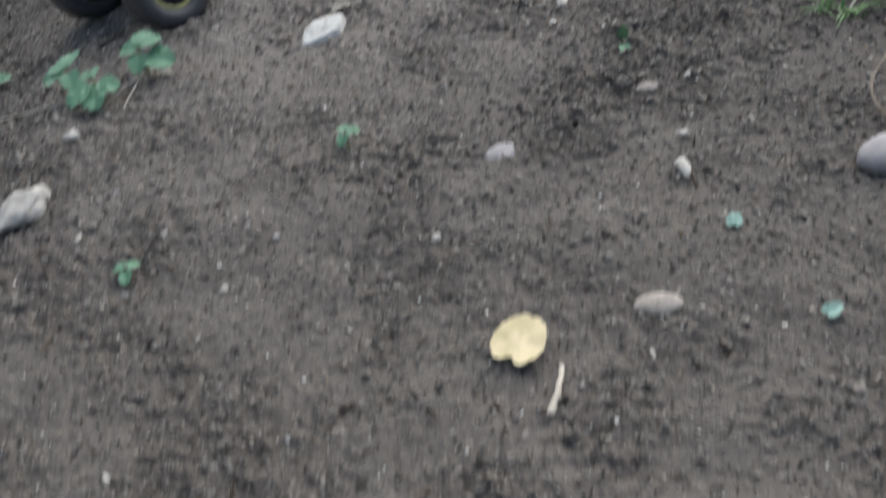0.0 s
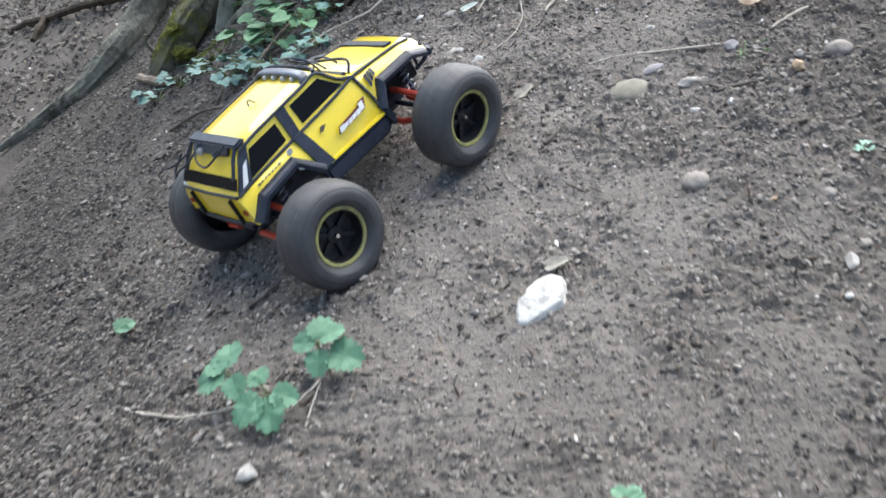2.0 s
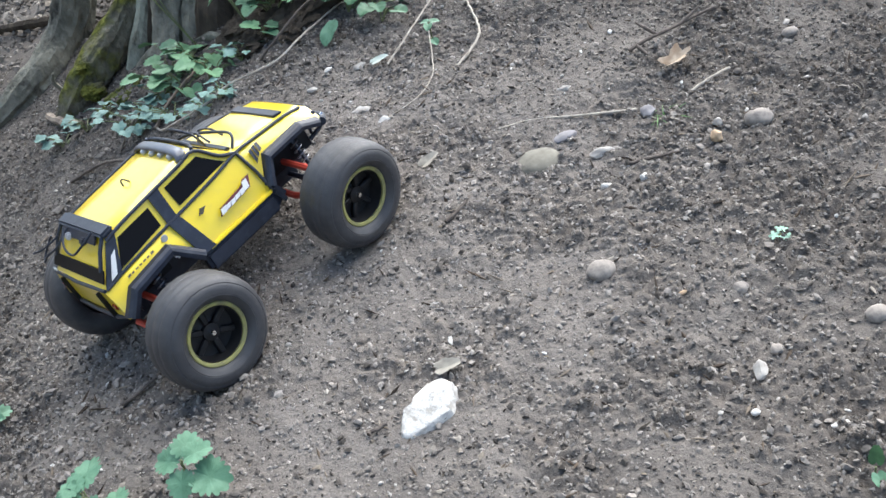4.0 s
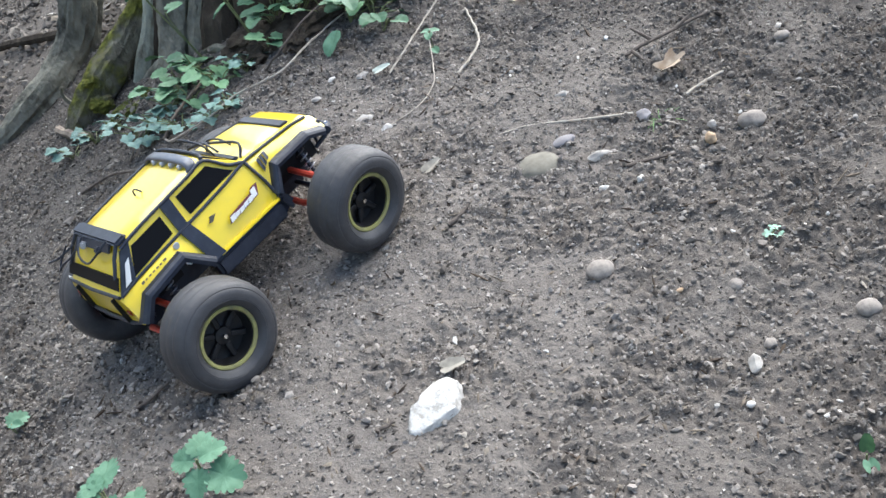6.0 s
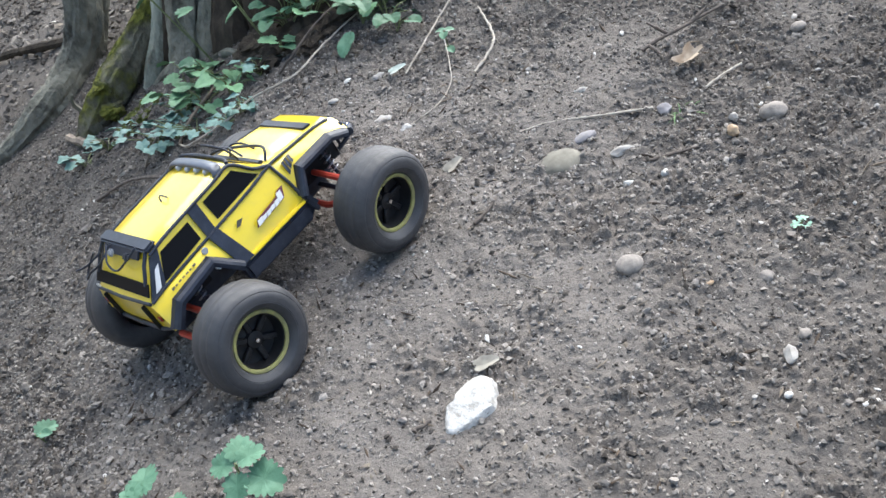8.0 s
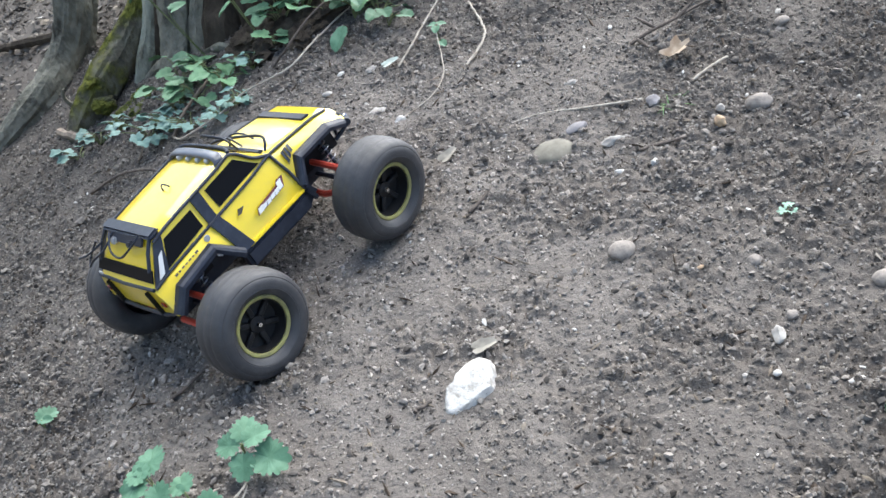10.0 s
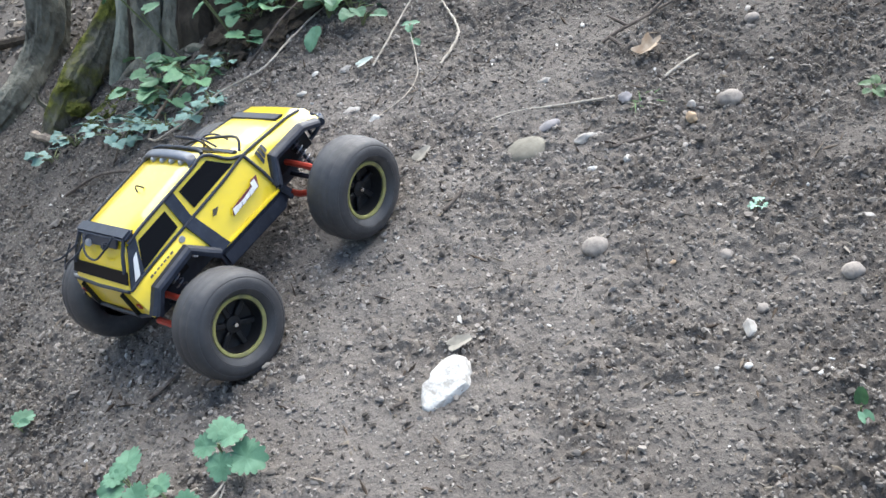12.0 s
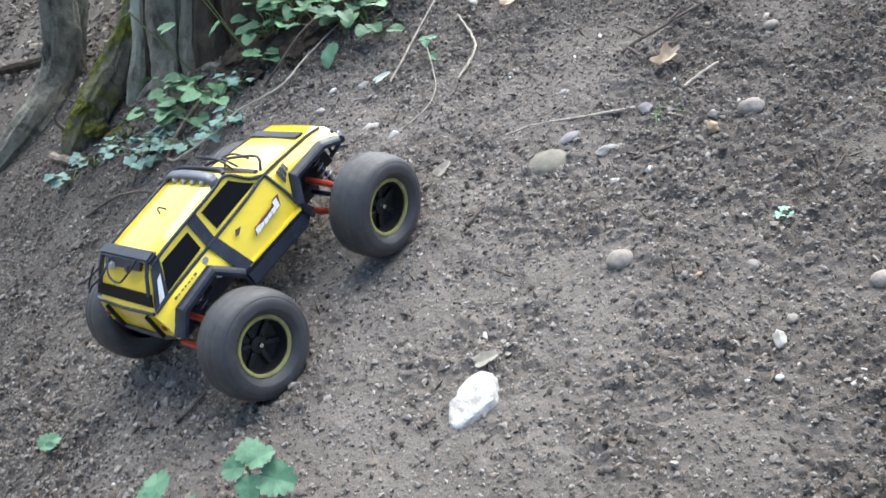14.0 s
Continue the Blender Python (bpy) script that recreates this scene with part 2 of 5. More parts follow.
def mossy(m, amount):
    """Moss in patches of its own shape over the bark."""
    nt = m.node_tree
    n, l = nt.nodes, nt.links
    b = n["Principled BSDF"]
    old = b.inputs["Base Color"].links[0].from_socket
    co = n.new("ShaderNodeTexCoord")
    t = n.new("ShaderNodeTexNoise")
    t.inputs["Scale"].default_value, t.inputs["Detail"].default_value = 7.5, 7
    l.new(co.outputs["Object"], t.inputs["Vector"])
    r = n.new("ShaderNodeValToRGB")
    r.color_ramp.elements[0].position, r.color_ramp.elements[1].position = 0.62 - amount * 0.25, 0.72 - amount * 0.25
    l.new(t.outputs["Fac"], r.inputs[0])
    mx = n.new("ShaderNodeMix")
    mx.data_type = "RGBA"
    l.new(r.outputs[0], mx.inputs[0])
    l.new(old, mx.inputs[6])
    t3 = n.new("ShaderNodeTexNoise")
    t3.inputs["Scale"].default_value, t3.inputs["Detail"].default_value = 60, 6
    l.new(co.outputs["Object"], t3.inputs["Vector"])
    r3 = n.new("ShaderNodeValToRGB")
    r3.color_ramp.elements[0].position, r3.color_ramp.elements[0].color = 0.3, (0.045, 0.052, 0.012, 1)
    r3.color_ramp.elements[1].position, r3.color_ramp.elements[1].color = 0.72, (0.20, 0.205, 0.045, 1)
    l.new(t3.outputs["Fac"], r3.inputs[0])
    l.new(r3.outputs[0], mx.inputs[7])
    l.new(mx.outputs[2], b.inputs["Base Color"])
    return m


BARK_MOSS = mossy(noisy(material("mossy_bark", (0.17, 0.15, 0.11), 0.95, spec=0.12), [(0.36, (0.045, 0.041, 0.033)), (0.5, (0.155, 0.144, 0.108)), (0.7, (0.31, 0.295, 0.225))], 11, 9, 0.7, bump=1.0, bump_scale=60, distance=0.022, stretch=(1, 1, 0.5)), 0.96)

YELLOW = noisy(material("yellow_polycarbonate", (0.86, 0.68, 0.03), 0.36, spec=0.5, coat=1.0), [(0.3, (0.80, 0.58, 0.016)), (0.7, (0.87, 0.66, 0.03))], 12, 6, 0.6, fine=0.10, fine_scale=70, fine_colour=(0.45, 0.36, 0.12))
BLACK = noisy(material("black_plastic", (0.03, 0.03, 0.033), 0.45, spec=0.45), [(0.3, (0.011, 0.014, 0.023)), (0.7, (0.027, 0.033, 0.051))], 30, 6, 0.6, fine=0.08, fine_scale=120, fine_colour=(0.12, 0.115, 0.11))
GREY_BAR = noisy(material("grey_plastic", (0.06, 0.065, 0.08), 0.28, spec=0.6), [(0.3, (0.050, 0.056, 0.074)), (0.7, (0.085, 0.092, 0.112))], 40, 5, 0.6)
GLASS_BLACK = material("smoked_window", (0.008, 0.008, 0.009), 0.4, spec=0.08)
WHITE_DECAL = noisy(material("white_decal", (0.78, 0.77, 0.75), 0.4), [(0.3, (0.66, 0.65, 0.62)), (0.7, (0.8, 0.79, 0.77))], 60, 4)
RED_DECAL = material("red_decal", (0.14, 0.035, 0.045), 0.4)
DARK_DECAL = material("dark_decal", (0.05, 0.045, 0.03), 0.5)
SILVER = material("silver_plastic", (0.42, 0.43, 0.45), 0.4, metal=0.25)
RED_PLASTIC = noisy(material("red_plastic", (0.5, 0.06, 0.04), 0.4), [(0.3, (0.34, 0.035, 0.022)), (0.7, (0.58, 0.075, 0.045))], 40, 5, fine=0.2, fine_scale=150, fine_colour=(0.2, 0.15, 0.12))
RUBBER = noisy(material("dusty_tyre_rubber", (0.07, 0.068, 0.066), 0.55, spec=0.5), [(0.3, (0.034, 0.034, 0.037)), (0.7, (0.060, 0.059, 0.061))], 30, 7, 0.65, bump=0.4, bump_scale=200, distance=0.001, fine=0.10, fine_scale=110, fine_colour=(0.13, 0.12, 0.11))
RIM_BLACK = noisy(material("black_rim_plastic", (0.02, 0.02, 0.02), 0.45, spec=0.3), [(0.3, (0.007, 0.007, 0.008)), (0.7, (0.016, 0.016, 0.017))], 40, 5, fine=0.05, fine_scale=150, fine_colour=(0.1, 0.09, 0.08))
RING_YELLOW = noisy(material("dirty_yellow_ring", (0.5, 0.46, 0.12), 0.5), [(0.3, (0.15, 0.14, 0.075)), (0.65, (0.35, 0.33, 0.10))], 50, 6, 0.7)
CHROME = material("chrome", (0.75, 0.75, 0.77), 0.2, metal=1.0)
CLEAR_LENS = material("clear_lens", (0.13, 0.13, 0.13), 0.15, spec=0.5)
TAIL_RED = material("tail_lamp_red", (0.3, 0.03, 0.02), 0.2)
SPRING = material("grey_spring", (0.3, 0.3, 0.32), 0.35, metal=0.8)

# ---- geometry helpers ----


def mesh_arrays(name, verts, faces, mat, smooth=True):
    """A mesh from arrays of vertices and of triangles or quads."""
    me = bpy.data.meshes.new(name)
    verts, faces = np.asarray(verts, dtype=np.float32), np.asarray(faces, dtype=np.int32)
    k = faces.shape[1]
    me.vertices.add(len(verts))
    me.vertices.foreach_set("co", verts.ravel())
    me.loops.add(faces.size)
    me.loops.foreach_set("vertex_index", faces.ravel())
    me.polygons.add(len(faces))
    me.polygons.foreach_set("loop_start", np.arange(0, faces.size, k, dtype=np.int32))
    me.polygons.foreach_set("use_smooth", np.full(len(faces), smooth, dtype=bool))
    me.update(calc_edges=True)
    me.validate()
    me.materials.append(mat)
    return me


def part(name, bm, mat, parent=None, label="", smooth=True, m=None):
    """Links a bmesh as one mesh object, under a thing or a part."""
    me = bpy.data.meshes.new(name)
    bmesh.ops.recalc_face_normals(bm, faces=bm.faces)
    bm.to_mesh(me)
    bm.free()
    me.materials.append(mat)
    if smooth:
        for p in me.polygons:
            p.use_smooth = True
        me.set_sharp_from_angle(angle=radians(38))
    ob = new(name, me)
    if parent is not None:
        ob.parent = parent
    if m is not None:
        ob.matrix_basis = m
    if label:
        tagged(ob, label)
    return ob


def box(sx, sy, sz, at=(0, 0, 0), bevel=0.0, segs=2, m=None):
    bm = bmesh.new()
    bmesh.ops.create_cube(bm, size=1.0)
    bmesh.ops.scale(bm, vec=(sx, sy, sz), verts=bm.verts)
    if bevel:
        bmesh.ops.bevel(bm, geom=bm.edges[:], offset=bevel, segments=segs, affect="EDGES", clamp_overlap=True)
    if m is not None:
        bmesh.ops.transform(bm, matrix=m, verts=bm.verts)
    bmesh.ops.translate(bm, vec=at, verts=bm.verts)
    return bm


def tube(points, radius, segs=8, bm=None, caps=True, wobble=0.0, seed=0, flat=1.0):
    """A round bar along a line of points; radius: one number or one a point."""
    bm = bm or bmesh.new()
    pts = [Vector(p) for p in points]
    rad = radius if isinstance(radius, (list, tuple)) else [radius] * len(pts)
    rnd = random.Random(seed)
    rings, side = [], None
    for i, p in enumerate(pts):
        way = (pts[min(i + 1, len(pts) - 1)] - pts[max(i - 1, 0)]).normalized()
        if side is None:
            side = way.orthogonal().normalized()
        side = (side - way * side.dot(way)).normalized()
        other = way.cross(side)
        ring = []
        for k in range(segs):
            a = 2 * math.pi * k / segs
            r = rad[i] * (1 + wobble * (rnd.random() - 0.5) * 2)
            ring.append(bm.verts.new(p + side * math.cos(a) * r + other * math.sin(a) * r * flat))
        rings.append(ring)
    for a, b in zip(rings, rings[1:]):
        for k in range(segs):
            bm.faces.new((a[k], a[(k + 1) % segs], b[(k + 1) % segs], b[k]))
    if caps:
        bm.faces.new(rings[0][::-1])
        bm.faces.new(rings[-1])
    return bm


def smooth_line(points, per=6):
    """A rounded line through the points."""
    p = [Vector(q) for q in points]
    p = [p[0] * 2 - p[1]] + p + [p[-1] * 2 - p[-2]]
    out = []
    for a, b, c, d in zip(p, p[1:], p[2:], p[3:]):
        for k in range(per):
            t = k / per
            out.append(0.5 * (2 * b + (c - a) * t + (2 * a - 5 * b + 4 * c - d) * t * t + (3 * b - a - 3 * c + d) * t ** 3))
    return out + [p[-2]]


def slab(points, thick, way=None):
    """A flat or gently bent panel: a polygon of points with thickness against its normal."""
    bm = bmesh.new()
    p = [Vector(q) for q in points]
    n = way or (p[1] - p[0]).cross(p[2] - p[0]).normalized()
    top = [bm.verts.new(q) for q in p]
    low = [bm.verts.new(q - n * thick) for q in p]
    bm.faces.new(top)
    bm.faces.new(low[::-1])
    for k in range(len(p)):
        j = (k + 1) % len(p)
        bm.faces.new((top[k], low[k], low[j], top[j]))
    return bm


def lathe(profile, segs=48, bm=None):
    """A body of revolution about the y axis: (radius, y) points."""
    bm = bm or bmesh.new()
    rings = []
    for r, y in profile:
        rings.append([bm.verts.new((r * math.cos(2 * math.pi * k / segs), y, r * math.sin(2 * math.pi * k / segs))) for k in range(segs)])
    for a, b in zip(rings, rings[1:]):
        for k in range(segs):
            bm.faces.new((a[k], a[(k + 1) % segs], b[(k + 1) % segs], b[k]))
    return bm


def rock(rx, ry, rz, seed, rough=0.12, angular=0.0, subdiv=3, freq=1.6):
    """A stone: a sphere of those half sizes, dented and, where angular, cut by flats."""
    bm = bmesh.new()
    bmesh.ops.create_icosphere(bm, subdivisions=subdiv, radius=1)
    rnd = random.Random(seed)
    cuts = [(Vector((rnd.uniform(-1, 1), rnd.uniform(-1, 1), rnd.uniform(-1, 1))).normalized(), rnd.uniform(0.55, 0.85)) for _ in range(9)]
    off = Vector((seed * 3.1, seed * 1.7, 0))
    for v in bm.verts:
        c = v.co.normalized()
        if angular:
            for n, d in cuts:
                over = c.dot(n) - d
                if over > 0:
                    c = c - n * over * angular
        c = c * (1 + rough * noise.noise(c * freq + off) + rough * 0.4 * noise.noise(c * freq * 3.3 + off))
        v.co = (c.x * rx, c.y * ry, c.z * rz)
    return bm

# ---- the bank ----


def lie(x, y):
    """Height of the bank over its main plane: it falls away towards the tree."""
    x0 = -0.12 - 0.35 * max(0.0, 2.1 - y)
    u = (x0 - x) / 0.06
    return -0.42 * 0.06 * (u if u > 40 else math.log1p(math.exp(u)))


def seat(x, y, yaw=0.0, lift=0.0, pitch=0.0, lean=0.0):
    """The pose of a thing that lies on the bank."""
    e = 0.02
    n = Vector(((lie(x - e, y) - lie(x + e, y)) / (2 * e), (lie(x, y - e) - lie(x, y + e)) / (2 * e), 1)).normalized()
    turn = Vector((0, 0, 1)).rotation_difference(n).to_matrix().to_4x4()
    return LEVEL @ Matrix.Translation((x, y, lie(x, y) + lift)) @ turn @ pose(0, 0, 0, pitch, lean, yaw)


def on(x, y, lift=0.0):
    """A point on the bank, in the slope frame."""
    return Vector((x, y, lie(x, y) + lift))


def lattice(x, y, cell, seed):
    """Smooth random heights, -1 to 1, on a lattice of that cell size."""
    u, v = x / cell, y / cell
    i, j = np.floor(u).astype(np.int64), np.floor(v).astype(np.int64)
    fu, fv = u - i, v - j
    fu, fv = fu * fu * (3 - 2 * fu), fv * fv * (3 - 2 * fv)

    def rnd(a, b):
        k = (a * 374761393 + b * 668265263 + seed * 974634541) & 0x7FFFFFFF
        k = ((k ^ (k >> 13)) * 1274126177) & 0x7FFFFFFF
        return ((k ^ (k >> 16)) & 0xFFFF) / 32767.5 - 1

    return (rnd(i, j) * (1 - fu) + rnd(i + 1, j) * fu) * (1 - fv) + (rnd(i, j + 1) * (1 - fu) + rnd(i + 1, j + 1) * fu) * fv


def crumb(x, y):
    """0 on trodden earth, 1 on loose crumbs."""
    trodden = 0.15 * np.exp(-(((x - 0.27) / 0.20) ** 2 + ((y - 1.84) / 0.20) ** 2)) + 0.25 * np.exp(-(((x - 0.12) / 0.12) ** 2 + ((y - 2.07) / 0.14) ** 2)) + 0.42 * np.exp(-(((x - 0.3) / 0.6) ** 2 + ((y - 1.2) / 0.33) ** 2))
    at_sides = 0.15 / (1 + np.exp((x + 0.18) / 0.05)) + 0.08 / (1 + np.exp((0.6 - x) / 0.06))
    return np.clip(0.52 + 0.28 * lattice(x, y, 0.33, 5) + 0.42 * lattice(x, y, 0.11, 6) + 0.30 * lattice(x, y, 0.045, 8) + at_sides - trodden, 0, 1)


def relief(x, y):
    k = crumb(x, y)
    lumps = 0.011 * np.abs(lattice(x, y, 0.021, 1)) + 0.010 * np.abs(lattice(x, y, 0.0125, 2)) + 0.007 * np.abs(lattice(x + y * 0.3, y, 0.0075, 7))
    mid = 0.0035 * lattice(x, y, 0.06, 3) + 0.006 * lattice(x, y, 0.21, 4)
    return mid + (lumps - 0.0095) * (0.14 + 0.95 * k)


def spread(lo, hi, step, far):
    """Even steps from lo to hi, then wider and wider ones out to far."""
    core = np.arange(lo, hi + step, step)
    out, d, s = [], 0.0, step
    while d < far:
        s *= 1.12
        d += s
        out.append(d)
    out = np.array(out)
    return np.concatenate([lo - out[::-1], core, core[-1] + out])


def ruts(x, y):
    """Depth of the hollows that the spinning tyres have dug, each lying along the truck."""
    out = 0 * x
    for cx, cy, depth in ((-0.103, 2.043, 0.021), (0.078, 2.253, 0.013), (-0.275, 2.232, 0.015), (-0.142, 2.465, 0.045)):
        u, v = 0.66 * (x - cx) + 0.75 * (y - cy), -0.75 * (x - cx) + 0.66 * (y - cy)
        out = out + depth * np.exp(-((u / 0.060) ** 2 + (v / 0.042) ** 4))
    return out


MID = LEVEL @ Vector((0.2, 2.1, 0))


def ground():
    gx, gy = spread(-0.80, 1.0, 0.0034, 150), spread(1.0, 3.0, 0.0034, 150)
    X, Y = np.meshgrid(gx, gy)
    x, y = X.ravel(), Y.ravel()
    x0 = -0.12 - 0.35 * np.maximum(0, 2.1 - y)
    z = -0.42 * 0.06 * np.logaddexp(0, (x0 - x) / 0.06) * np.clip(3.0 / np.maximum(np.abs(x), 3.0), 0, 1)
    near = np.clip(1.6 - np.maximum(np.maximum(np.abs(x) - 1.3, np.abs(y - 2.0) - 1.6), 0), 0, 1)
    fine = near * np.clip((1.40 - x) / 0.40, 0, 1) * np.clip((y - 0.55) / 0.45, 0, 1)
    z = z + relief(x, y) * fine + 0.05 * lattice(x, y, 1.3, 9) * (1 - near)
    z = z - ruts(x, y)
    p = np.stack([x, y, z], 1) @ np.array(LEVEL.to_3x3()).T
    d = p[:, 2] - MID.z
    over = np.abs(d) - 1.2
    p[:, 2] = MID.z + np.where(over > 0, np.sign(d) * (1.2 + np.tanh(np.maximum(over, 0))), d)
    nx, ny = len(gx), len(gy)
    i = (np.arange(ny - 1)[:, None] * nx + np.arange(nx - 1)[None, :]).ravel()
    ob = new("ground", mesh_arrays("ground", p @ np.array(LEVEL.to_3x3()), np.stack([i, i + 1, i + nx + 1, i + nx], 1), SOIL))
    ob.data.attributes.new("loose", "FLOAT", "POINT").data.foreach_set("value", (np.clip(1.5 * crumb(x, y) - 0.35, 0, 1) * near).astype(np.float32))
    ob.matrix_world = LEVEL
    tagged(ob, "bare grey-brown crumbly woodland soil on a steep bank", "ground", kind="structure")


ground()

# ---- the truck ----
# its frame: x forwards from the rear axle, y to its left, z up from the axle line
_c0, _c2 = Vector((0.657, 0.748, 0.097)).normalized(), Vector((-0.232, 0.079, 0.969))
_c1 = _c2.cross(_c0).normalized()
_c2 = _c0.cross(_c1)
TRUCK = LEVEL @ Matrix(((_c0.x, _c1.x, _c2.x, -0.222), (_c0.y, _c1.y, _c2.y, 2.154), (_c0.z, _c1.z, _c2.z, 0.0185), (0, 0, 0, 1)))
BASE, TYRE_R, TYRE_W = 0.273, 0.079, 0.066

truck = tagged(new("toy_truck"), "yellow and black radio-controlled monster truck climbing the dirt bank", "toy truck")
truck.matrix_world = TRUCK


def wheel(parent, at, side, steer=0.0, camber=0.0, spin=0.0):
    """side: 1 for the truck's left, -1 for its right. The outer face looks along +y times side."""
    hub = new("wheel")
    hub.parent = parent
    hub.matrix_basis = Matrix.Translation(at) @ pose(0, 0, 0, camber, 0, steer) @ pose(0, 0, 0, 0, 0, 0 if side > 0 else 180) @ pose(0, 0, 0, 0, spin, 0) @ Matrix.Diagonal((0.957, 1, 0.957, 1))
    h = TYRE_W / 2
    R = TYRE_R
    profile = [(0.043, -h * 0.78), (0.050, -h * 0.95), (0.059, -h * 0.99), (0.068, -h * 0.92), (0.0745, -h * 0.78), (0.0775, -h * 0.60), (R - 0.0004, -h * 0.35), (R, -h * 0.12), (R - 0.0003, -h * 0.09), (R - 0.0003, h * 0.02), (R, h * 0.05), (R - 0.0005, h * 0.36), (R - 0.0014, h * 0.40), (R - 0.0014, h * 0.44), (0.0780, h * 0.48), (0.0768, h * 0.62), (0.0757, h * 0.68), (0.0752, h * 0.75), (0.0725, h * 0.85), (0.0695, h * 0.91), (0.0685, h * 0.905), (0.0665, h * 0.96), (0.061, h * 1.0), (0.055, h * 0.99), (0.0545, h * 0.975), (0.0535, h * 0.985), (0.049, h * 0.90), (0.045, h * 0.78), (0.042, h * 0.6)]
    bm = lathe(profile, 96)
    # shallow worn tread: ribs pressed in and out round the crown
    for v in bm.verts:
        r = math.hypot(v.co.x, v.co.z)
        if r > 0.0725:
            a = math.atan2(v.co.z, v.co.x)
            k = 0.0003 * math.sin(a * 30 + (v.co.y / h) * 5) * (1 if abs(v.co.y) < h * 0.8 else 0)
            v.co.x *= 1 + k / r
            v.co.z *= 1 + k / r
    part("tyre", bm, RUBBER, hub, "dusty black rubber tyre with worn tread")
    rim = part("rim", lathe([(0.0405, -h * 0.8), (0.0425, h * 0.62), (0.0415, h * 0.66), (0.037, h * 0.66), (0.036, h * 0.5), (0.034, h * 0.12), (0.020, h * 0.08), (0.013, h * 0.14), (0.012, h * 0.3), (0.004, h * 0.32)], 48), RIM_BLACK, hub, "black dished plastic rim")
    sp = bmesh.new()
    for k in range(6):
        b = box(0.024, 0.006, 0.0085, (0.024, h * 0.20, 0), bevel=0.0015, segs=1)
        bmesh.ops.rotate(b, cent=(0, 0, 0), matrix=Matrix.Rotation(2 * math.pi * k / 6, 3, "Y"), verts=b.verts)
        me = bpy.data.meshes.new("tmp")
        b.to_mesh(me)
        b.free()
        sp.from_mesh(me)
        bpy.data.meshes.remove(me)
    part("spokes", sp, RIM_BLACK, hub)
    part("bead_ring", lathe([(0.0385, h * 0.64), (0.0385, h * 0.73), (0.0402, h * 0.765), (0.0432, h * 0.77), (0.0445, h * 0.72), (0.0437, h * 0.60)], 60), RING_YELLOW, hub, "dirty yellow bead ring")
    part("wheel_nut", lathe([(0.0001, h * 0.50), (0.0032, h * 0.50), (0.0045, h * 0.42), (0.0045, h * 0.3)], 6), CHROME, hub, "chrome wheel nut", smooth=False)
    return hub


for at, side, steer, camber, spin in (((0, 0.138, 0), 1, 0, 0, 10), ((0, -0.173, -0.005), -1, 0, 0, 25), ((BASE, 0.140, 0.002), 1, 3, -4, 40), ((BASE + 0.002, -0.168, -0.012), -1, 3, 10, 0)):
    wheel(truck, at, side, steer, camber, spin)

# body: stations from tail to nose: x, low z, low y, belt z, belt y, top z, top y
STATIONS = [
    (-0.048, 0.038, 0.094, 0.080, 0.078, 0.083, 0.074),
    (-0.040, 0.041, 0.097, 0.084, 0.077, 0.090, 0.071),
    (-0.020, 0.064, 0.095, 0.086, 0.077, 0.112, 0.069),
    (-0.002, 0.070, 0.094, 0.087, 0.077, 0.132, 0.066),
    (0.045, 0.072, 0.094, 0.091, 0.077, 0.136, 0.066),
    (0.075, 0.036, 0.098, 0.093, 0.077, 0.138, 0.066),
    (0.140, 0.035, 0.098, 0.098, 0.077, 0.142, 0.065),
    (0.163, 0.035, 0.098, 0.100, 0.077, 0.143, 0.064),
    (0.202, 0.035, 0.098, 0.104, 0.074, 0.107, 0.068),
    (0.210, 0.040, 0.097, 0.104, 0.073, 0.107, 0.067),
    (0.232, 0.075, 0.090, 0.1010, 0.070, 0.1040, 0.064),
    (0.300, 0.073, 0.084, 0.0920, 0.063, 0.0950, 0.057),
    (0.326, 0.060, 0.082, 0.0865, 0.060, 0.0895, 0.054),
    (0.342, 0.052, 0.078, 0.072, 0.060, 0.076, 0.054),
]


def at_x(x):
    """The body's section at x, between the stations."""
    for a, b in zip(STATIONS, STATIONS[1:]):
        if x <= b[0]:
            t = max(0, (x - a[0]) / (b[0] - a[0]))
            return [p + (q - p) * t for p, q in zip(a, b)]
    return list(STATIONS[-1])


def skin(x, s, side, off=0.0):
    """A point on the body's side: s 0 at the lower edge, 1 at the belt, 2 at the roof's edge."""
    _, zl, yl, zb, yb, zt, yt = at_x(x)
    if s <= 1:
        y, z = yl + (yb - yl) * s + 0.004 * math.sin(math.pi * s), zl + (zb - zl) * s
    else:
        y, z = yb + (yt - yb) * (s - 1), zb + (zt - zb) * (s - 1)
    return Vector((x, side * (y + off), z + off * 0.25))


def body_shell():
    bm = bmesh.new()
    rows = []
    for st in STATIONS:
        x = st[0]
        half = [skin(x, s, -1) for s in (0, 0.25, 0.5, 0.75, 1, 1.5, 1.93)]
        top = [Vector((x, -st[6] * k, st[5] + 0.0015 * (1 - k * k))) for k in (0.94, 0.5, 0.0)]
        ring = half + top
        ring = ring + [Vector((p.x, -p.y, p.z)) for p in ring[-2::-1]]
        rows.append([bm.verts.new(p) for p in ring])
    for a, b in zip(rows, rows[1:]):
        for k in range(len(a) - 1):
            bm.faces.new((a[k], a[k + 1], b[k + 1], b[k]))
    bm.faces.new(rows[0])
    bm.faces.new(rows[-1][::-1])
    return bm


shell = part("body_shell", body_shell(), YELLOW, truck, "glossy yellow polycarbonate body shell")


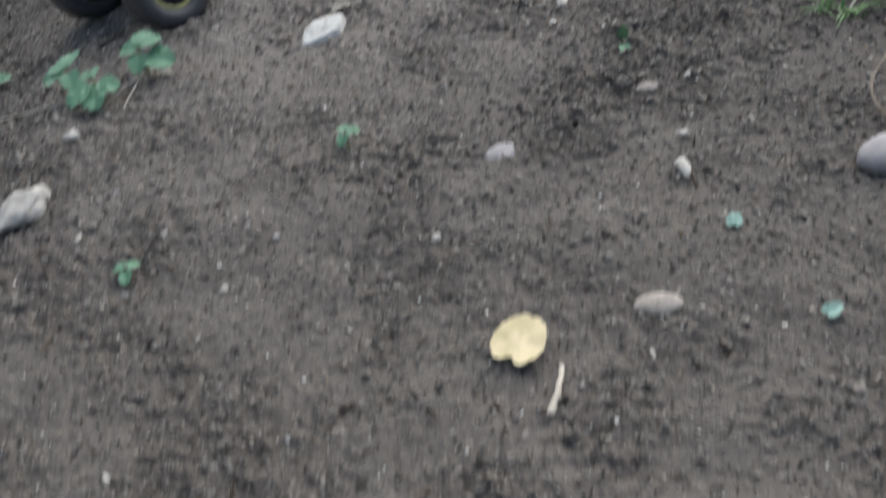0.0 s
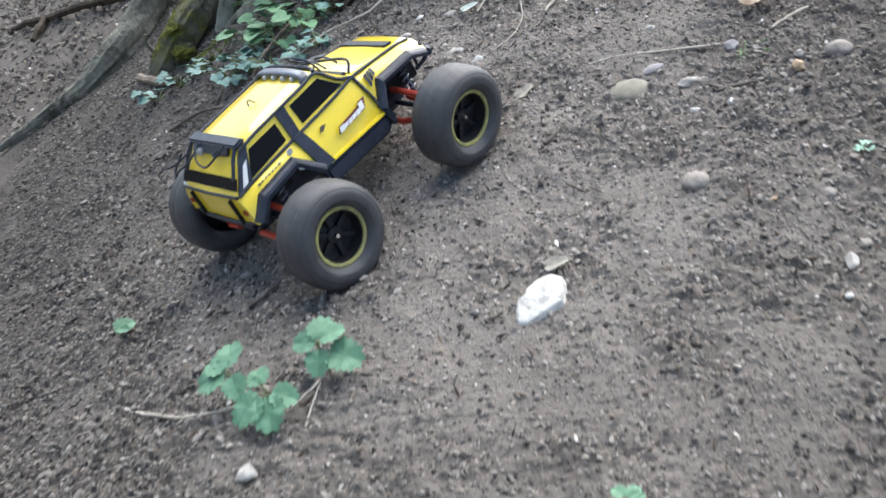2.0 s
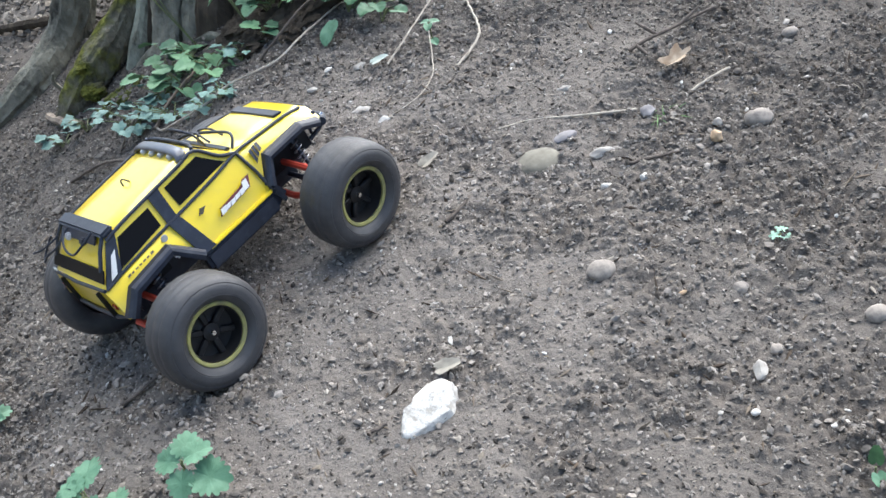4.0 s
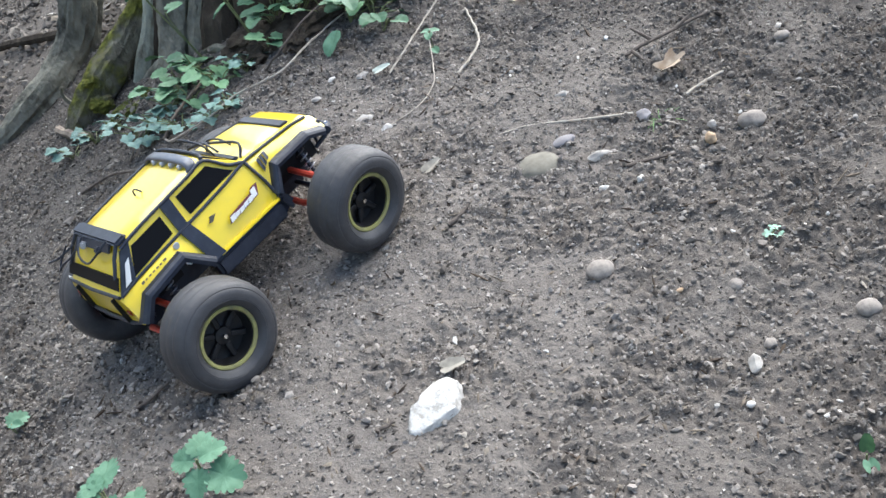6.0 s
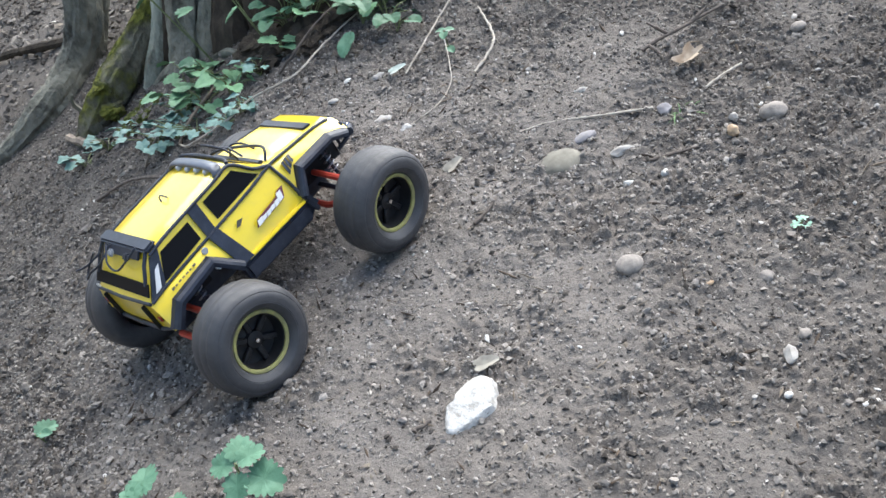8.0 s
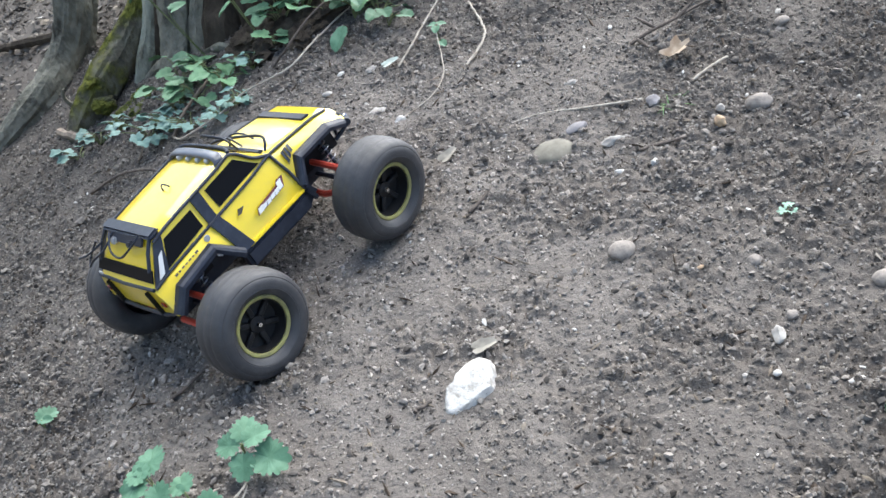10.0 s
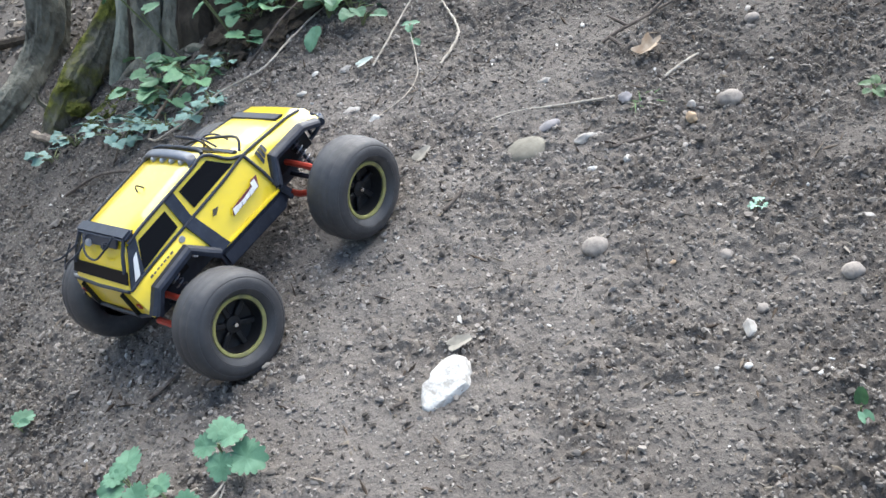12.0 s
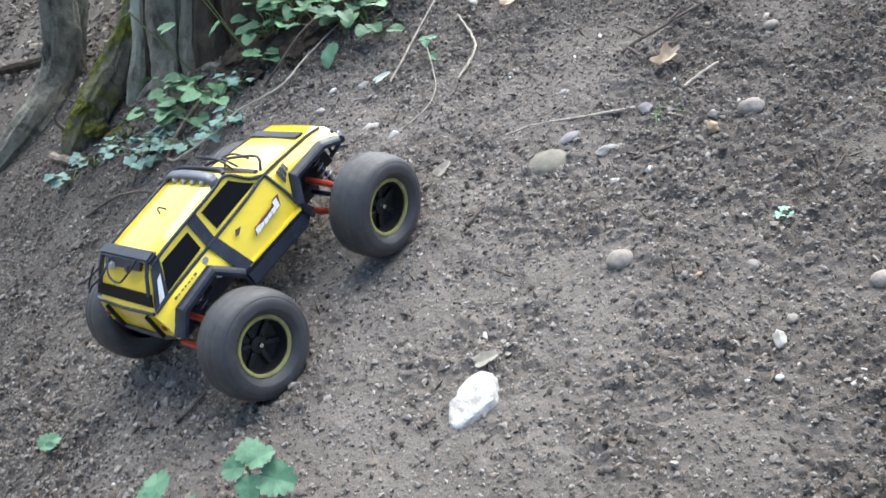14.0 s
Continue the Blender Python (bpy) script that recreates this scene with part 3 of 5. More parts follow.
def side_panel(name, pts, side, mat, off=0.0015, thick=0.002, label=""):
    """A panel that follows the body's side; pts: (x, s)."""
    p = [skin(x, s, side, off) for x, s in pts]
    bm = slab(p, thick, Vector((0, side, 0.15)).normalized())
    return part(name, bm, mat, truck, label, smooth=False)


for side in (-1, 1):
    side_panel("side_window", [(0.098, 1.14), (0.185, 1.16), (0.176, 1.42), (0.158, 1.80), (0.098, 1.80)], side, GLASS_BLACK, label="black side window")
    side_panel("side_window", [(-0.013, 1.10), (0.062, 1.14), (0.064, 1.74), (0.010, 1.76)], side, GLASS_BLACK, label="black side window")
    # strap behind the door, over the side
    side_panel("door_pillar", [(0.070, 1.0), (0.086, 1.0), (0.090, 1.98), (0.072, 1.98)], side, BLACK, 0.003, 0.004, "wide black pillar strap")
    side_panel("door_pillar", [(0.076, 0.02), (0.098, 0.02), (0.087, 1.0), (0.069, 1.0)], side, BLACK, 0.0068, 0.007, "wide black pillar strap")
    side_panel("tail_pillar", [(-0.045, 1.0), (-0.014, 1.04), (0.011, 1.92), (-0.006, 1.97)], side, BLACK, 0.002, 0.003, "black rear pillar")
    side_panel("pillar_sticker", [(-0.032, 1.16), (-0.021, 1.13), (-0.003, 1.62), (-0.012, 1.70)], side, WHITE_DECAL, 0.0034, 0.0012, "white sticker on the pillar")
    # belt and roof rails, round black bars
    part("belt_rail", tube(smooth_line([skin(x, 1.0, side, 0.002) for x in (-0.044, -0.01, 0.05, 0.10, 0.16, 0.205, 0.25, 0.30, 0.328)], 3), 0.0023, 8), BLACK, truck)
    part("roof_rail", tube(smooth_line([skin(x, 1.97, side, 0.002) for x in (-0.004, 0.03, 0.08, 0.13, 0.160)] + [skin(0.183, 1.6, side, 0.002), skin(0.203, 1.1, side, 0.002)], 4), 0.0025, 8), BLACK, truck)
    part("door_edge_bar", tube([skin(0.204, 1.0, side, 0.002), skin(0.207, 0.5, side, 0.003), skin(0.209, 0.04, side, 0.003)], 0.0026, 8), BLACK, truck)
    # sill and step under the door
    part("sill", box(0.132, 0.020, 0.028, (0.142, side * 0.094, 0.022), 0.005), BLACK, truck, "black plastic sill")
    part("door_ledge", box(0.118, 0.010, 0.004, (0.148, side * 0.099, 0.0385), 0.0015), YELLOW, truck)
    part("step_end", box(0.020, 0.022, 0.034, (0.214, side * 0.093, 0.026), 0.007, m=pose(0, 0, 0, 0, -24, 0)), BLACK, truck, "blunt end of the black step")
    # Added black panel: hides the springs and stands in for the arch's shade.
    for x in (0.0, BASE):
        part("arch_shade_panel", box(0.100, 0.003, 0.046, (x - 0.004, side * 0.056, 0.056 if x == 0 else 0.050), 0.001), RIM_BLACK, truck, "black panel added for the shade in the wheel arch")
    # flares
    for pts in ([(-0.044, 0.0), (-0.020, 0.03), (0.045, 0.03), (0.075, 0.02)], [(0.212, 0.02), (0.233, 0.03), (0.300, 0.03), (0.330, 0.02)]):
        line = [skin(x, s, side, 0.0) for x, s in pts]
        slim = 0.74 if pts[0][0] < 0 else 0.62
        out = Vector((0, side, 0))
        bm = bmesh.new()
        sec = [(-0.003, 0.0135), (0.005, 0.0125), (0.0095, 0.0085), (0.0115, 0.003), (0.0105, -0.006), (-0.003, -0.006)]
        rows = []
        for i, p in enumerate(line):
            t = (line[min(i + 1, 3)] - line[max(i - 1, 0)]).normalized()
            n = Vector((-t.z, 0, t.x)).normalized() * (1 if t.x > 0 else -1)
            rows.append([bm.verts.new(p + out * a + n * b * slim) for a, b in sec])
        for a, b in zip(rows, rows[1:]):
            for k in range(len(sec)):
                j = (k + 1) % len(sec)
                bm.faces.new((a[k], a[j], b[j], b[k]))
        bm.faces.new(rows[0])
        bm.faces.new(rows[-1])
        part("fender_flare", bm, BLACK, truck, "black plastic wheel arch flare", smooth=False)
    # maker's mark on the door: slanted white blocks on a red-edged plate
    side_panel("door_mark_edge", [(0.1275, 0.378), (0.1855, 0.408), (0.195, 0.600), (0.183, 0.612), (0.176, 0.545), (0.134, 0.520)], side, RED_DECAL, 0.0056, 0.0012, "dull dark edge of a printed door mark")
    for k, (low, top, wide) in enumerate(((0.0, 0.112, 0.0090), (0.01, 0.080, 0.0078), (0.0, 0.084, 0.0076), (0.01, 0.080, 0.0080), (0.0, 0.092, 0.0078), (0.005, 0.160, 0.0086))):
        x, u = 0.1295 + 0.0092 * k, 0.392 + 0.006 * k + low
        side_panel("door_mark_block", [(x, u), (x + wide, u + 0.005), (x + wide + 0.0036, u + top), (x + 0.0032, u + top)], side, WHITE_DECAL, 0.0078, 0.0012, "white block of a printed door mark" if k == 0 else "")
    side_panel("door_handle_mark", [(0.106, 0.70), (0.112, 0.68), (0.122, 0.76), (0.113, 0.80)], side, DARK_DECAL, 0.0044, 0.001)
    for k, w in enumerate((0.0052, 0.0036, 0.0044, 0.0040, 0.0044, 0.0036, 0.0052)):
        x, tall = -0.016 + 0.0068 * k, 0.10 if k in (0, 6) else 0.072
        side_panel("flank_mark", [(x, 0.662 - 0.003 * k), (x + w, 0.660 - 0.003 * k), (x + w + 0.0006, 0.660 - 0.003 * k + tall), (x + 0.0006, 0.662 - 0.003 * k + tall)], side, DARK_DECAL, 0.0048, 0.001, "dark printed bar on the flank" if k == 0 else "")
    part("flank_badge", lathe([(0.0001, 0.0015), (0.0045, 0.0015), (0.005, 0)], 20), SILVER, truck, "round silver badge", m=Matrix.Translation(skin(0.052, 0.80, side, 0.004)) @ pose(0, 0, 0, 0, 0, 0 if side > 0 else 180))
    for k in range(3):
        side_panel("fender_vent", [(0.216 + 0.0068 * k, 0.52), (0.2212 + 0.0068 * k, 0.52), (0.2236 + 0.0068 * k, 0.84), (0.2184 + 0.0068 * k, 0.84)], side, BLACK, 0.0042, 0.001)
    part("tail_lamp", box(0.003, 0.010, 0.008, (-0.0490, side * 0.078, 0.058), 0.001), TAIL_RED, truck, "dark red tail lamp")
    lamp = part("head_lamp", lathe([(0.0060, 0.002), (0.0078, 0.003), (0.0082, -0.003), (0.0065, -0.010), (0.0001, -0.011)], 20), BLACK, truck, "round black head lamp", m=Matrix.Translation((0.343, side * 0.046, 0.068)) @ pose(0, 0, 0, 0, 0, -90))
    part("lens", lathe([(0.0001, 0.0030), (0.0040, 0.0024), (0.0062, 0.0005)], 20), CLEAR_LENS, lamp, "clear lamp lens")

# windscreen, tail window and the bars across
part("windscreen", slab([(0.166, -0.058, 0.1435), (0.199, -0.063, 0.110), (0.199, 0.063, 0.110), (0.166, 0.058, 0.1435)], 0.0015, Vector((0.7, 0, 0.7))), GLASS_BLACK, truck, "black windscreen", smooth=False)
part("tail_window", slab([(-0.0430, 0.078, 0.0915), (-0.0430, -0.078, 0.0915), (-0.0322, -0.076, 0.1048), (-0.0322, 0.076, 0.1048)], 0.002, Vector((-0.75, 0, 0.65))), GLASS_BLACK, truck, "black tail window", smooth=False)
part("tail_bar", tube([(-0.047, -0.078, 0.083), (-0.050, 0, 0.084), (-0.047, 0.078, 0.083)], 0.0026, 8), BLACK, truck)
part("rear_bumper", tube([(-0.044, -0.092, 0.040), (-0.050, -0.06, 0.036), (-0.051, 0, 0.035), (-0.050, 0.06, 0.036), (-0.044, 0.092, 0.040)], 0.0032, 8), BLACK, truck, "black tubular rear bumper")
part("roof_spoiler", box(0.020, 0.138, 0.008, (0.004, 0, 0.136), 0.003, m=pose(0, 0, 0, 0, -6, 0)), BLACK, truck, "black roof spoiler")
part("spoiler_plate", box(0.013, 0.100, 0.003, (-0.0095, 0, 0.1305), 0.001, m=pose(0, 0, 0, 0, -46, 0)), BLACK, truck, "sloping black plate under the spoiler")
for y in (-0.063, 0.063):
    part("spoiler_stay", tube([(-0.002, y, 0.136), (-0.018, y * 1.05, 0.122), (-0.034, y * 1.10, 0.102)], 0.0026, 6), BLACK, truck)
for y in (-0.020, 0.026):
    part("plate_clamp", box(0.010, 0.012, 0.007, (-0.0155, y, 0.1285), 0.002, m=pose(0, 0, 0, 0, -46, 0)), SILVER if y > 0 else BLACK, truck, "small clamp on the spoiler plate")
for pts in ([(-0.005, -0.044, 0.140), (-0.026, -0.034, 0.130), (-0.034, -0.006, 0.118), (-0.030, 0.020, 0.124), (-0.012, 0.034, 0.138)], [(-0.008, 0.030, 0.137), (-0.032, 0.040, 0.122), (-0.046, 0.062, 0.112), (-0.050, 0.082, 0.100), (-0.038, 0.088, 0.108), (-0.022, 0.074, 0.126)], [(-0.02, 0.052, 0.128), (-0.042, 0.070, 0.120), (-0.052, 0.092, 0.116)]):
    part("loose_wire", tube(smooth_line(pts, 5), 0.0016, 6), BLACK, truck, "thin black loose wire")
part("tail_tag", box(0.002, 0.010, 0.006, (-0.049, 0.060, 0.092), 0.001), WHITE_DECAL, truck, "white tag hanging at the tail")
# light bar on the roof
def visor():
    """A rounded wing across the roof whose ends bend down onto the rails."""
    bm = bmesh.new()
    line = smooth_line([(0.141, -0.062, 0.1425), (0.144, -0.059, 0.1465), (0.146, -0.050, 0.1490), (0.147, -0.025, 0.1505), (0.147, 0.0, 0.1510), (0.147, 0.025, 0.1505), (0.146, 0.050, 0.1490), (0.144, 0.059, 0.1465), (0.141, 0.062, 0.1425)], 4)
    rows = []
    for i, p in enumerate(line):
        t = (line[min(i + 1, len(line) - 1)] - line[max(i - 1, 0)]).normalized()
        n = Vector((1, 0, 0)).cross(t).normalized()
        rows.append([bm.verts.new(p + Vector((1, 0, 0)) * 0.0085 * math.copysign(abs(math.cos(a)) ** 0.6, math.cos(a)) + n * 0.0036 * math.sin(a)) for a in (2 * math.pi * k / 14 for k in range(14))])
    for a, b in zip(rows, rows[1:]):
        for k in range(14):
            bm.faces.new((a[k], a[(k + 1) % 14], b[(k + 1) % 14], b[k]))
    bm.faces.new(rows[0])
    bm.faces.new(rows[-1][::-1])
    return bm


bar = part("light_bar", visor(), GREY_BAR, truck, "dark grey roof light bar")
part("roof_front_rail", tube(smooth_line([(0.160, -0.064, 0.145), (0.165, -0.050, 0.146), (0.166, 0, 0.147), (0.165, 0.050, 0.146), (0.160, 0.064, 0.145)], 4), 0.0028, 8), BLACK, truck, "black rail over the windscreen")
for y in (-0.038, -0.013, 0.012, 0.037):
    part("lamp_pod", lathe([(0.0001, 0.004), (0.0032, 0.0036), (0.0044, 0.001), (0.0044, -0.008), (0.0001, -0.009)], 18), SILVER, bar, "silver lamp pod", m=Matrix.Translation((0.1385, y, 0.1455)) @ pose(0, 0, 0, 0, 0, 90))
# wires looped over the cowl
part("cowl_hoop", tube(smooth_line([(0.208, -0.066, 0.108), (0.218, -0.063, 0.119), (0.222, -0.048, 0.1225), (0.216, -0.010, 0.1235), (0.206, 0.030, 0.1235), (0.199, 0.058, 0.118), (0.198, 0.066, 0.108)], 5), 0.0022, 8), BLACK, truck, "black bent rod over the cowl")
part("cowl_rail", box(0.010, 0.124, 0.006, (0.203, 0, 0.1085), 0.002), BLACK, truck, "black rail along the cowl")
for pts in ([(0.202, -0.006, 0.112), (0.196, 0.000, 0.134), (0.192, 0.026, 0.142), (0.194, 0.056, 0.140), (0.203, 0.066, 0.130), (0.210, 0.052, 0.122), (0.212, 0.026, 0.122), (0.205, 0.0, 0.126), (0.203, -0.022, 0.118)], [(0.206, 0.020, 0.112), (0.214, 0.014, 0.126), (0.222, -0.004, 0.124), (0.226, -0.020, 0.112)]):
    part("cowl_wire", tube(smooth_line(pts, 7), 0.0017, 6), BLACK, truck, "black wire looped over the cowl")
part("bonnet_strap", box(0.016, 0.116, 0.0035, (0.296, 0, 0.0972), 0.001, m=pose(0, 0, 0, 0, 8, 0)), BLACK, truck, "black strap across the bonnet")
part("roof_clip", tube(smooth_line([(0.078, 0.006, 0.1395), (0.079, 0.006, 0.146), (0.082, 0.004, 0.148), (0.087, 0.0, 0.1405)], 4), 0.0011, 6), BLACK, truck, "bent wire body clip on the roof")
part("grille", box(0.006, 0.092, 0.024, (0.3425, 0, 0.066), 0.002), BLACK, truck, "black front grille")
part("front_bumper", tube([(0.338, -0.082, 0.055), (0.356, -0.055, 0.048), (0.360, 0, 0.047), (0.356, 0.055, 0.048), (0.338, 0.082, 0.055)], 0.006, 10), BLACK, truck, "black front bumper")
for side in (-1, 1):
    part("bumper_bracket", tube(smooth_line([(0.318, side * 0.060, 0.036), (0.340, side * 0.066, 0.044), (0.356, side * 0.055, 0.050)], 4), 0.0034, 8), BLACK, truck, "black bumper bracket")
    part("lamp_bracket", box(0.008, 0.007, 0.010, (0.338, side * 0.068, 0.066), 0.002), BLACK, truck, "small black bracket by the lamp")
    part("body_post", tube([(0.330, side * 0.050, 0.030), (0.332, side * 0.052, 0.076)], 0.0026, 8), BLACK, truck, "black body post")
    part("bumper_bolt", lathe([(0.0001, 0.002), (0.0022, 0.002), (0.0022, -0.003)], 6), CHROME, truck, "small chrome bolt", m=Matrix.Translation((0.352, side * 0.064, 0.056)) @ pose(0, 0, 0, 0, 0, -90), smooth=False)
# underneath
part("chassis", box(0.33, 0.088, 0.042, (0.142, 0, 0.026), 0.008), BLACK, truck, "dark plastic chassis tub")
for x in (0.0, BASE):
    part("gearbox", box(0.062, 0.056, 0.050, (x, 0, 0.014), 0.010), BLACK, truck, "black gearbox housing")
    for side in (-1, 1):
        for dx in (-0.028, 0.028):
            part("suspension_arm", tube([(x + dx, side * 0.030, -0.004), (x + dx * 0.9, side * 0.07, -0.010), (x + dx * 0.25, side * 0.118, -0.012)], 0.0050, 8), RED_PLASTIC, truck, "red plastic suspension arm")
        part("suspension_arm", tube([(x - 0.012, side * 0.034, 0.044), (x, side * 0.116, 0.022)], 0.0048, 8), RED_PLASTIC, truck, "red plastic suspension arm")
        part("drive_shaft", tube([(x, side * 0.028, 0.006), (x, side * 0.12, 0.0)], 0.0042, 8), BLACK, truck)
        part("hub_carrier", box(0.026, 0.012, 0.044, (x, side * 0.114, 0.002), 0.004), BLACK, truck)
        coil = []
        a, b = Vector((x + 0.016, side * 0.080, -0.006)), Vector((x + 0.020, side * 0.052, 0.074))
        w = (b - a).normalized()
        s1 = w.orthogonal().normalized()
        s2 = w.cross(s1)
        for k in range(85):
            t = k / 84
            coil.append(a + (b - a) * (0.12 + 0.7 * t) + (s1 * math.cos(t * 44) + s2 * math.sin(t * 44)) * 0.0075)
        shock = part("shock_absorber", tube([a, a + (b - a) * 0.5, b], [0.003, 0.003, 0.0055], 8), BLACK, truck)
        part("coil_spring", tube(coil, 0.0011, 5), SPRING, shock)
part("white_rocker", box(0.014, 0.010, 0.010, (0.052, -0.100, 0.064), 0.003), WHITE_DECAL, truck, "white plastic rocker by the wheel arch")

# ---- stones ----


def stone(x, y, rx, ry, rz, yaw, seed, mat, label, sink=0.35, rough=0.14, angular=0.0, subdiv=3, group="", name="pebble", category="stone"):
    ob = part(name, rock(rx, ry, rz, seed, rough, angular, subdiv), mat)
    h = rz * (1 - 2 * sink)
    ob.matrix_world = seat(x, y - 1.1 * (h + 0.25 * rz), yaw, h)
    return tagged(ob, label, category, group)


def chalk_stone():
    """A long, flat-topped flint: split faces round a rind, a blunt broad end, a waist and a narrow tip."""
    bm = bmesh.new()
    bmesh.ops.create_icosphere(bm, subdivisions=5, radius=1)
    flats = ((0, 0.045), (58.6, 0.0285), (118, 0.0386), (170, 0.0486), (233, 0.0378), (265, 0.0222), (304, 0.029))
    faces = [(Vector((math.cos(radians(a)), math.sin(radians(a)), 0.30)).normalized(), d * 0.96) for a, d in flats]
    faces += [(Vector((0.22, 0.16, 1)).normalized(), 0.0092), (Vector((-0.25, -0.30, 0.9)).normalized(), 0.0165), (Vector((0, 0, -1)), 0.014)]
    for v in bm.verts:
        c = v.co.normalized()
        k = 44
        r = sum((max(c.dot(n), 1e-3) / d) ** k for n, d in faces) ** (-1 / k)
        q = c * r
        q.y += 0.0045 * math.exp(-((q.x - 0.006) / 0.008) ** 2) * (1 if q.y < 0 else 0)
        v.co = q * (1 + 0.02 * noise.noise(c * 2.6 + Vector((4, 1, 7))) + 0.022 * noise.noise(c * 6.3) + 0.020 * noise.noise(c * 15))
    ob = part("flint_stone", bm, CHALK)
    ob.matrix_world = seat(0.170, 1.908, -124, 0.002) @ Matrix.Diagonal((0.93, 0.87, 0.88, 1))
    tagged(ob, "chalky white flat-topped flint stone on bare soil", "stone")


chalk_stone()
stone(0.398, 2.098, 0.019, 0.0165, 0.012, 20, 1, PEBBLE, "smooth round beige pebble half set in soil", 0.32, 0.10, group="pebbles on the bank")
stone(0.655, 2.362, 0.0205, 0.0165, 0.013, -8, 2, PEBBLE, "oval grey-brown pebble beside a dry leaf", 0.28, 0.14, group="pebbles on the bank")
stone(0.338, 2.346, 0.033, 0.027, 0.009, 25, 3, OCHRE_STONE, "flat ochre-grey stone half buried in soil", 0.3, 0.10, name="flat_stone")
stone(0.383, 2.393, 0.021, 0.012, 0.008, 30, 4, LILAC_STONE, "flat lilac-grey stone on the soil", 0.25, 0.15, 0.5, name="flat_stone")
stone(0.430, 2.343, 0.020, 0.008, 0.007, 25, 5, PALE_STONE, "long pale stone chip lying on soil", 0.25, 0.30, 0.8, name="stone_chip")
stone(0.590, 2.337, 0.010, 0.012, 0.009, 10, 6, ORANGE_STONE, "small orange stone on the soil", 0.2, 0.22, 0.7, name="stone_chip")
stone(0.600, 2.366, 0.008, 0.009, 0.007, 50, 7, PALE_STONE, "small pinkish white stone beside an orange one", 0.2, 0.22, 0.7, name="stone_chip")
stone(0.507, 2.421, 0.013, 0.012, 0.010, 0, 8, LILAC_STONE, "dark lilac stone at the end of a pale twig", 0.2, 0.30, 0.8, name="stone_chip")
stone(0.549, 1.904, 0.0085, 0.0165, 0.008, -12, 14, PALE_STONE, "small white and grey angular stone", 0.25, 0.22, 1.0, name="stone_chip")
stone(0.557, 2.030, 0.010, 0.009, 0.007, 0, 10, PEBBLE, "small dull grey pebble in the soil", 0.38, 0.22, group="pebbles on the bank")
stone(0.573, 1.926, 0.009, 0.008, 0.006, 40, 11, PEBBLE, "small dull grey pebble in the soil", 0.38, 0.22, 0.4, group="pebbles on the bank")
stone(0.694, 1.958, 0.015, 0.012, 0.009, 10, 12, PEBBLE, "smooth round beige pebble half set in soil", 0.40, 0.12, group="pebbles on the bank")
stone(-0.193, 1.536, 0.042, 0.034, 0.022, 60, 13, PALE_STONE, "rough pale chalk lump on the soil", 0.25, 0.2, 0.6, 4, name="chalk_lump")
stone(0.900, 1.452, 0.045, 0.03, 0.018, 20, 14, LILAC_STONE, "smooth lilac-grey stone by a dry stalk", 0.25, 0.06, name="flat_stone")
stone(0.645, 1.642, 0.016, 0.012, 0.006, 15, 15, PEBBLE, "small flat pale stone in the soil", 0.3, 0.12, 0.4, name="flat_stone")
stone(0.663, 1.466, 0.009, 0.019, 0.006, 8, 16, PALE_STONE, "long pale stone chip lying on soil", 0.3, 0.22, 0.7, name="stone_chip")
stone(0.603, 1.240, 0.026, 0.016, 0.008, 0, 17, PEBBLE, "flat grey stone sunk in the soil", 0.35, 0.1, name="flat_stone")
stone(0.447, 1.534, 0.024, 0.018, 0.006, 25, 18, LILAC_STONE, "flat grey stone sunk in the soil", 0.35, 0.1, name="flat_stone")
stone(-0.180, 1.700, 0.013, 0.012, 0.010, 25, 19, PALE_STONE, "small pale stone below the leafy seedlings", 0.2, 0.32, 0.9, name="stone_chip")
stone(0.063, 2.560, 0.017, 0.011, 0.008, 15, 20, PALE_STONE, "pale stone ahead of the front wheel", 0.2, 0.32, 0.9, name="stone_chip")
stone(0.102, 2.522, 0.011, 0.008, 0.005, 15, 21, CHALK, "small white stone at the end of a thin stalk", 0.2, 0.32, 0.9, name="stone_chip")
stone(-0.03, 2.66, 0.010, 0.007, 0.004, 15, 22, PALE_STONE, "small white stone chip on the soil", 0.2, 0.32, 0.9, name="stone_chip")
stone(0.395, 2.52, 0.014, 0.008, 0.006, 20, 23, PALE_STONE, "small white stone chip on the soil", 0.2, 0.32, 0.9, name="stone_chip")
stone(0.752, 2.57, 0.014, 0.009, 0.007, 20, 24, PEBBLE, "small dull grey pebble in the soil", 0.25, 0.1, group="pebbles on the bank")
stone(0.74, 2.05, 0.017, 0.007, 0.004, -20, 25, PALE_STONE, "thin pale stone flake on the soil", 0.25, 0.25, 0.7, name="stone_chip")
stone(0.52, 2.23, 0.022, 0.010, 0.004, 5, 26, PEBBLE, "thin grey stone flake on the soil", 0.25, 0.30, 0.8, name="stone_chip")
stone(0.48, 2.27, 0.008, 0.007, 0.006, 5, 27, CHALK, "small white stone chip on the soil", 0.25, 0.30, 0.8, name="stone_chip")
stone(0.425, 2.262, 0.009, 0.007, 0.006, 5, 28, CHALK, "small white stone chip on the soil", 0.25, 0.30, 0.8, name="stone_chip")
stone(0.613, 1.812, 0.012, 0.006, 0.004, 5, 29, CHALK, "small white stone chip on the soil", 0.25, 0.30, 0.8, name="stone_chip")

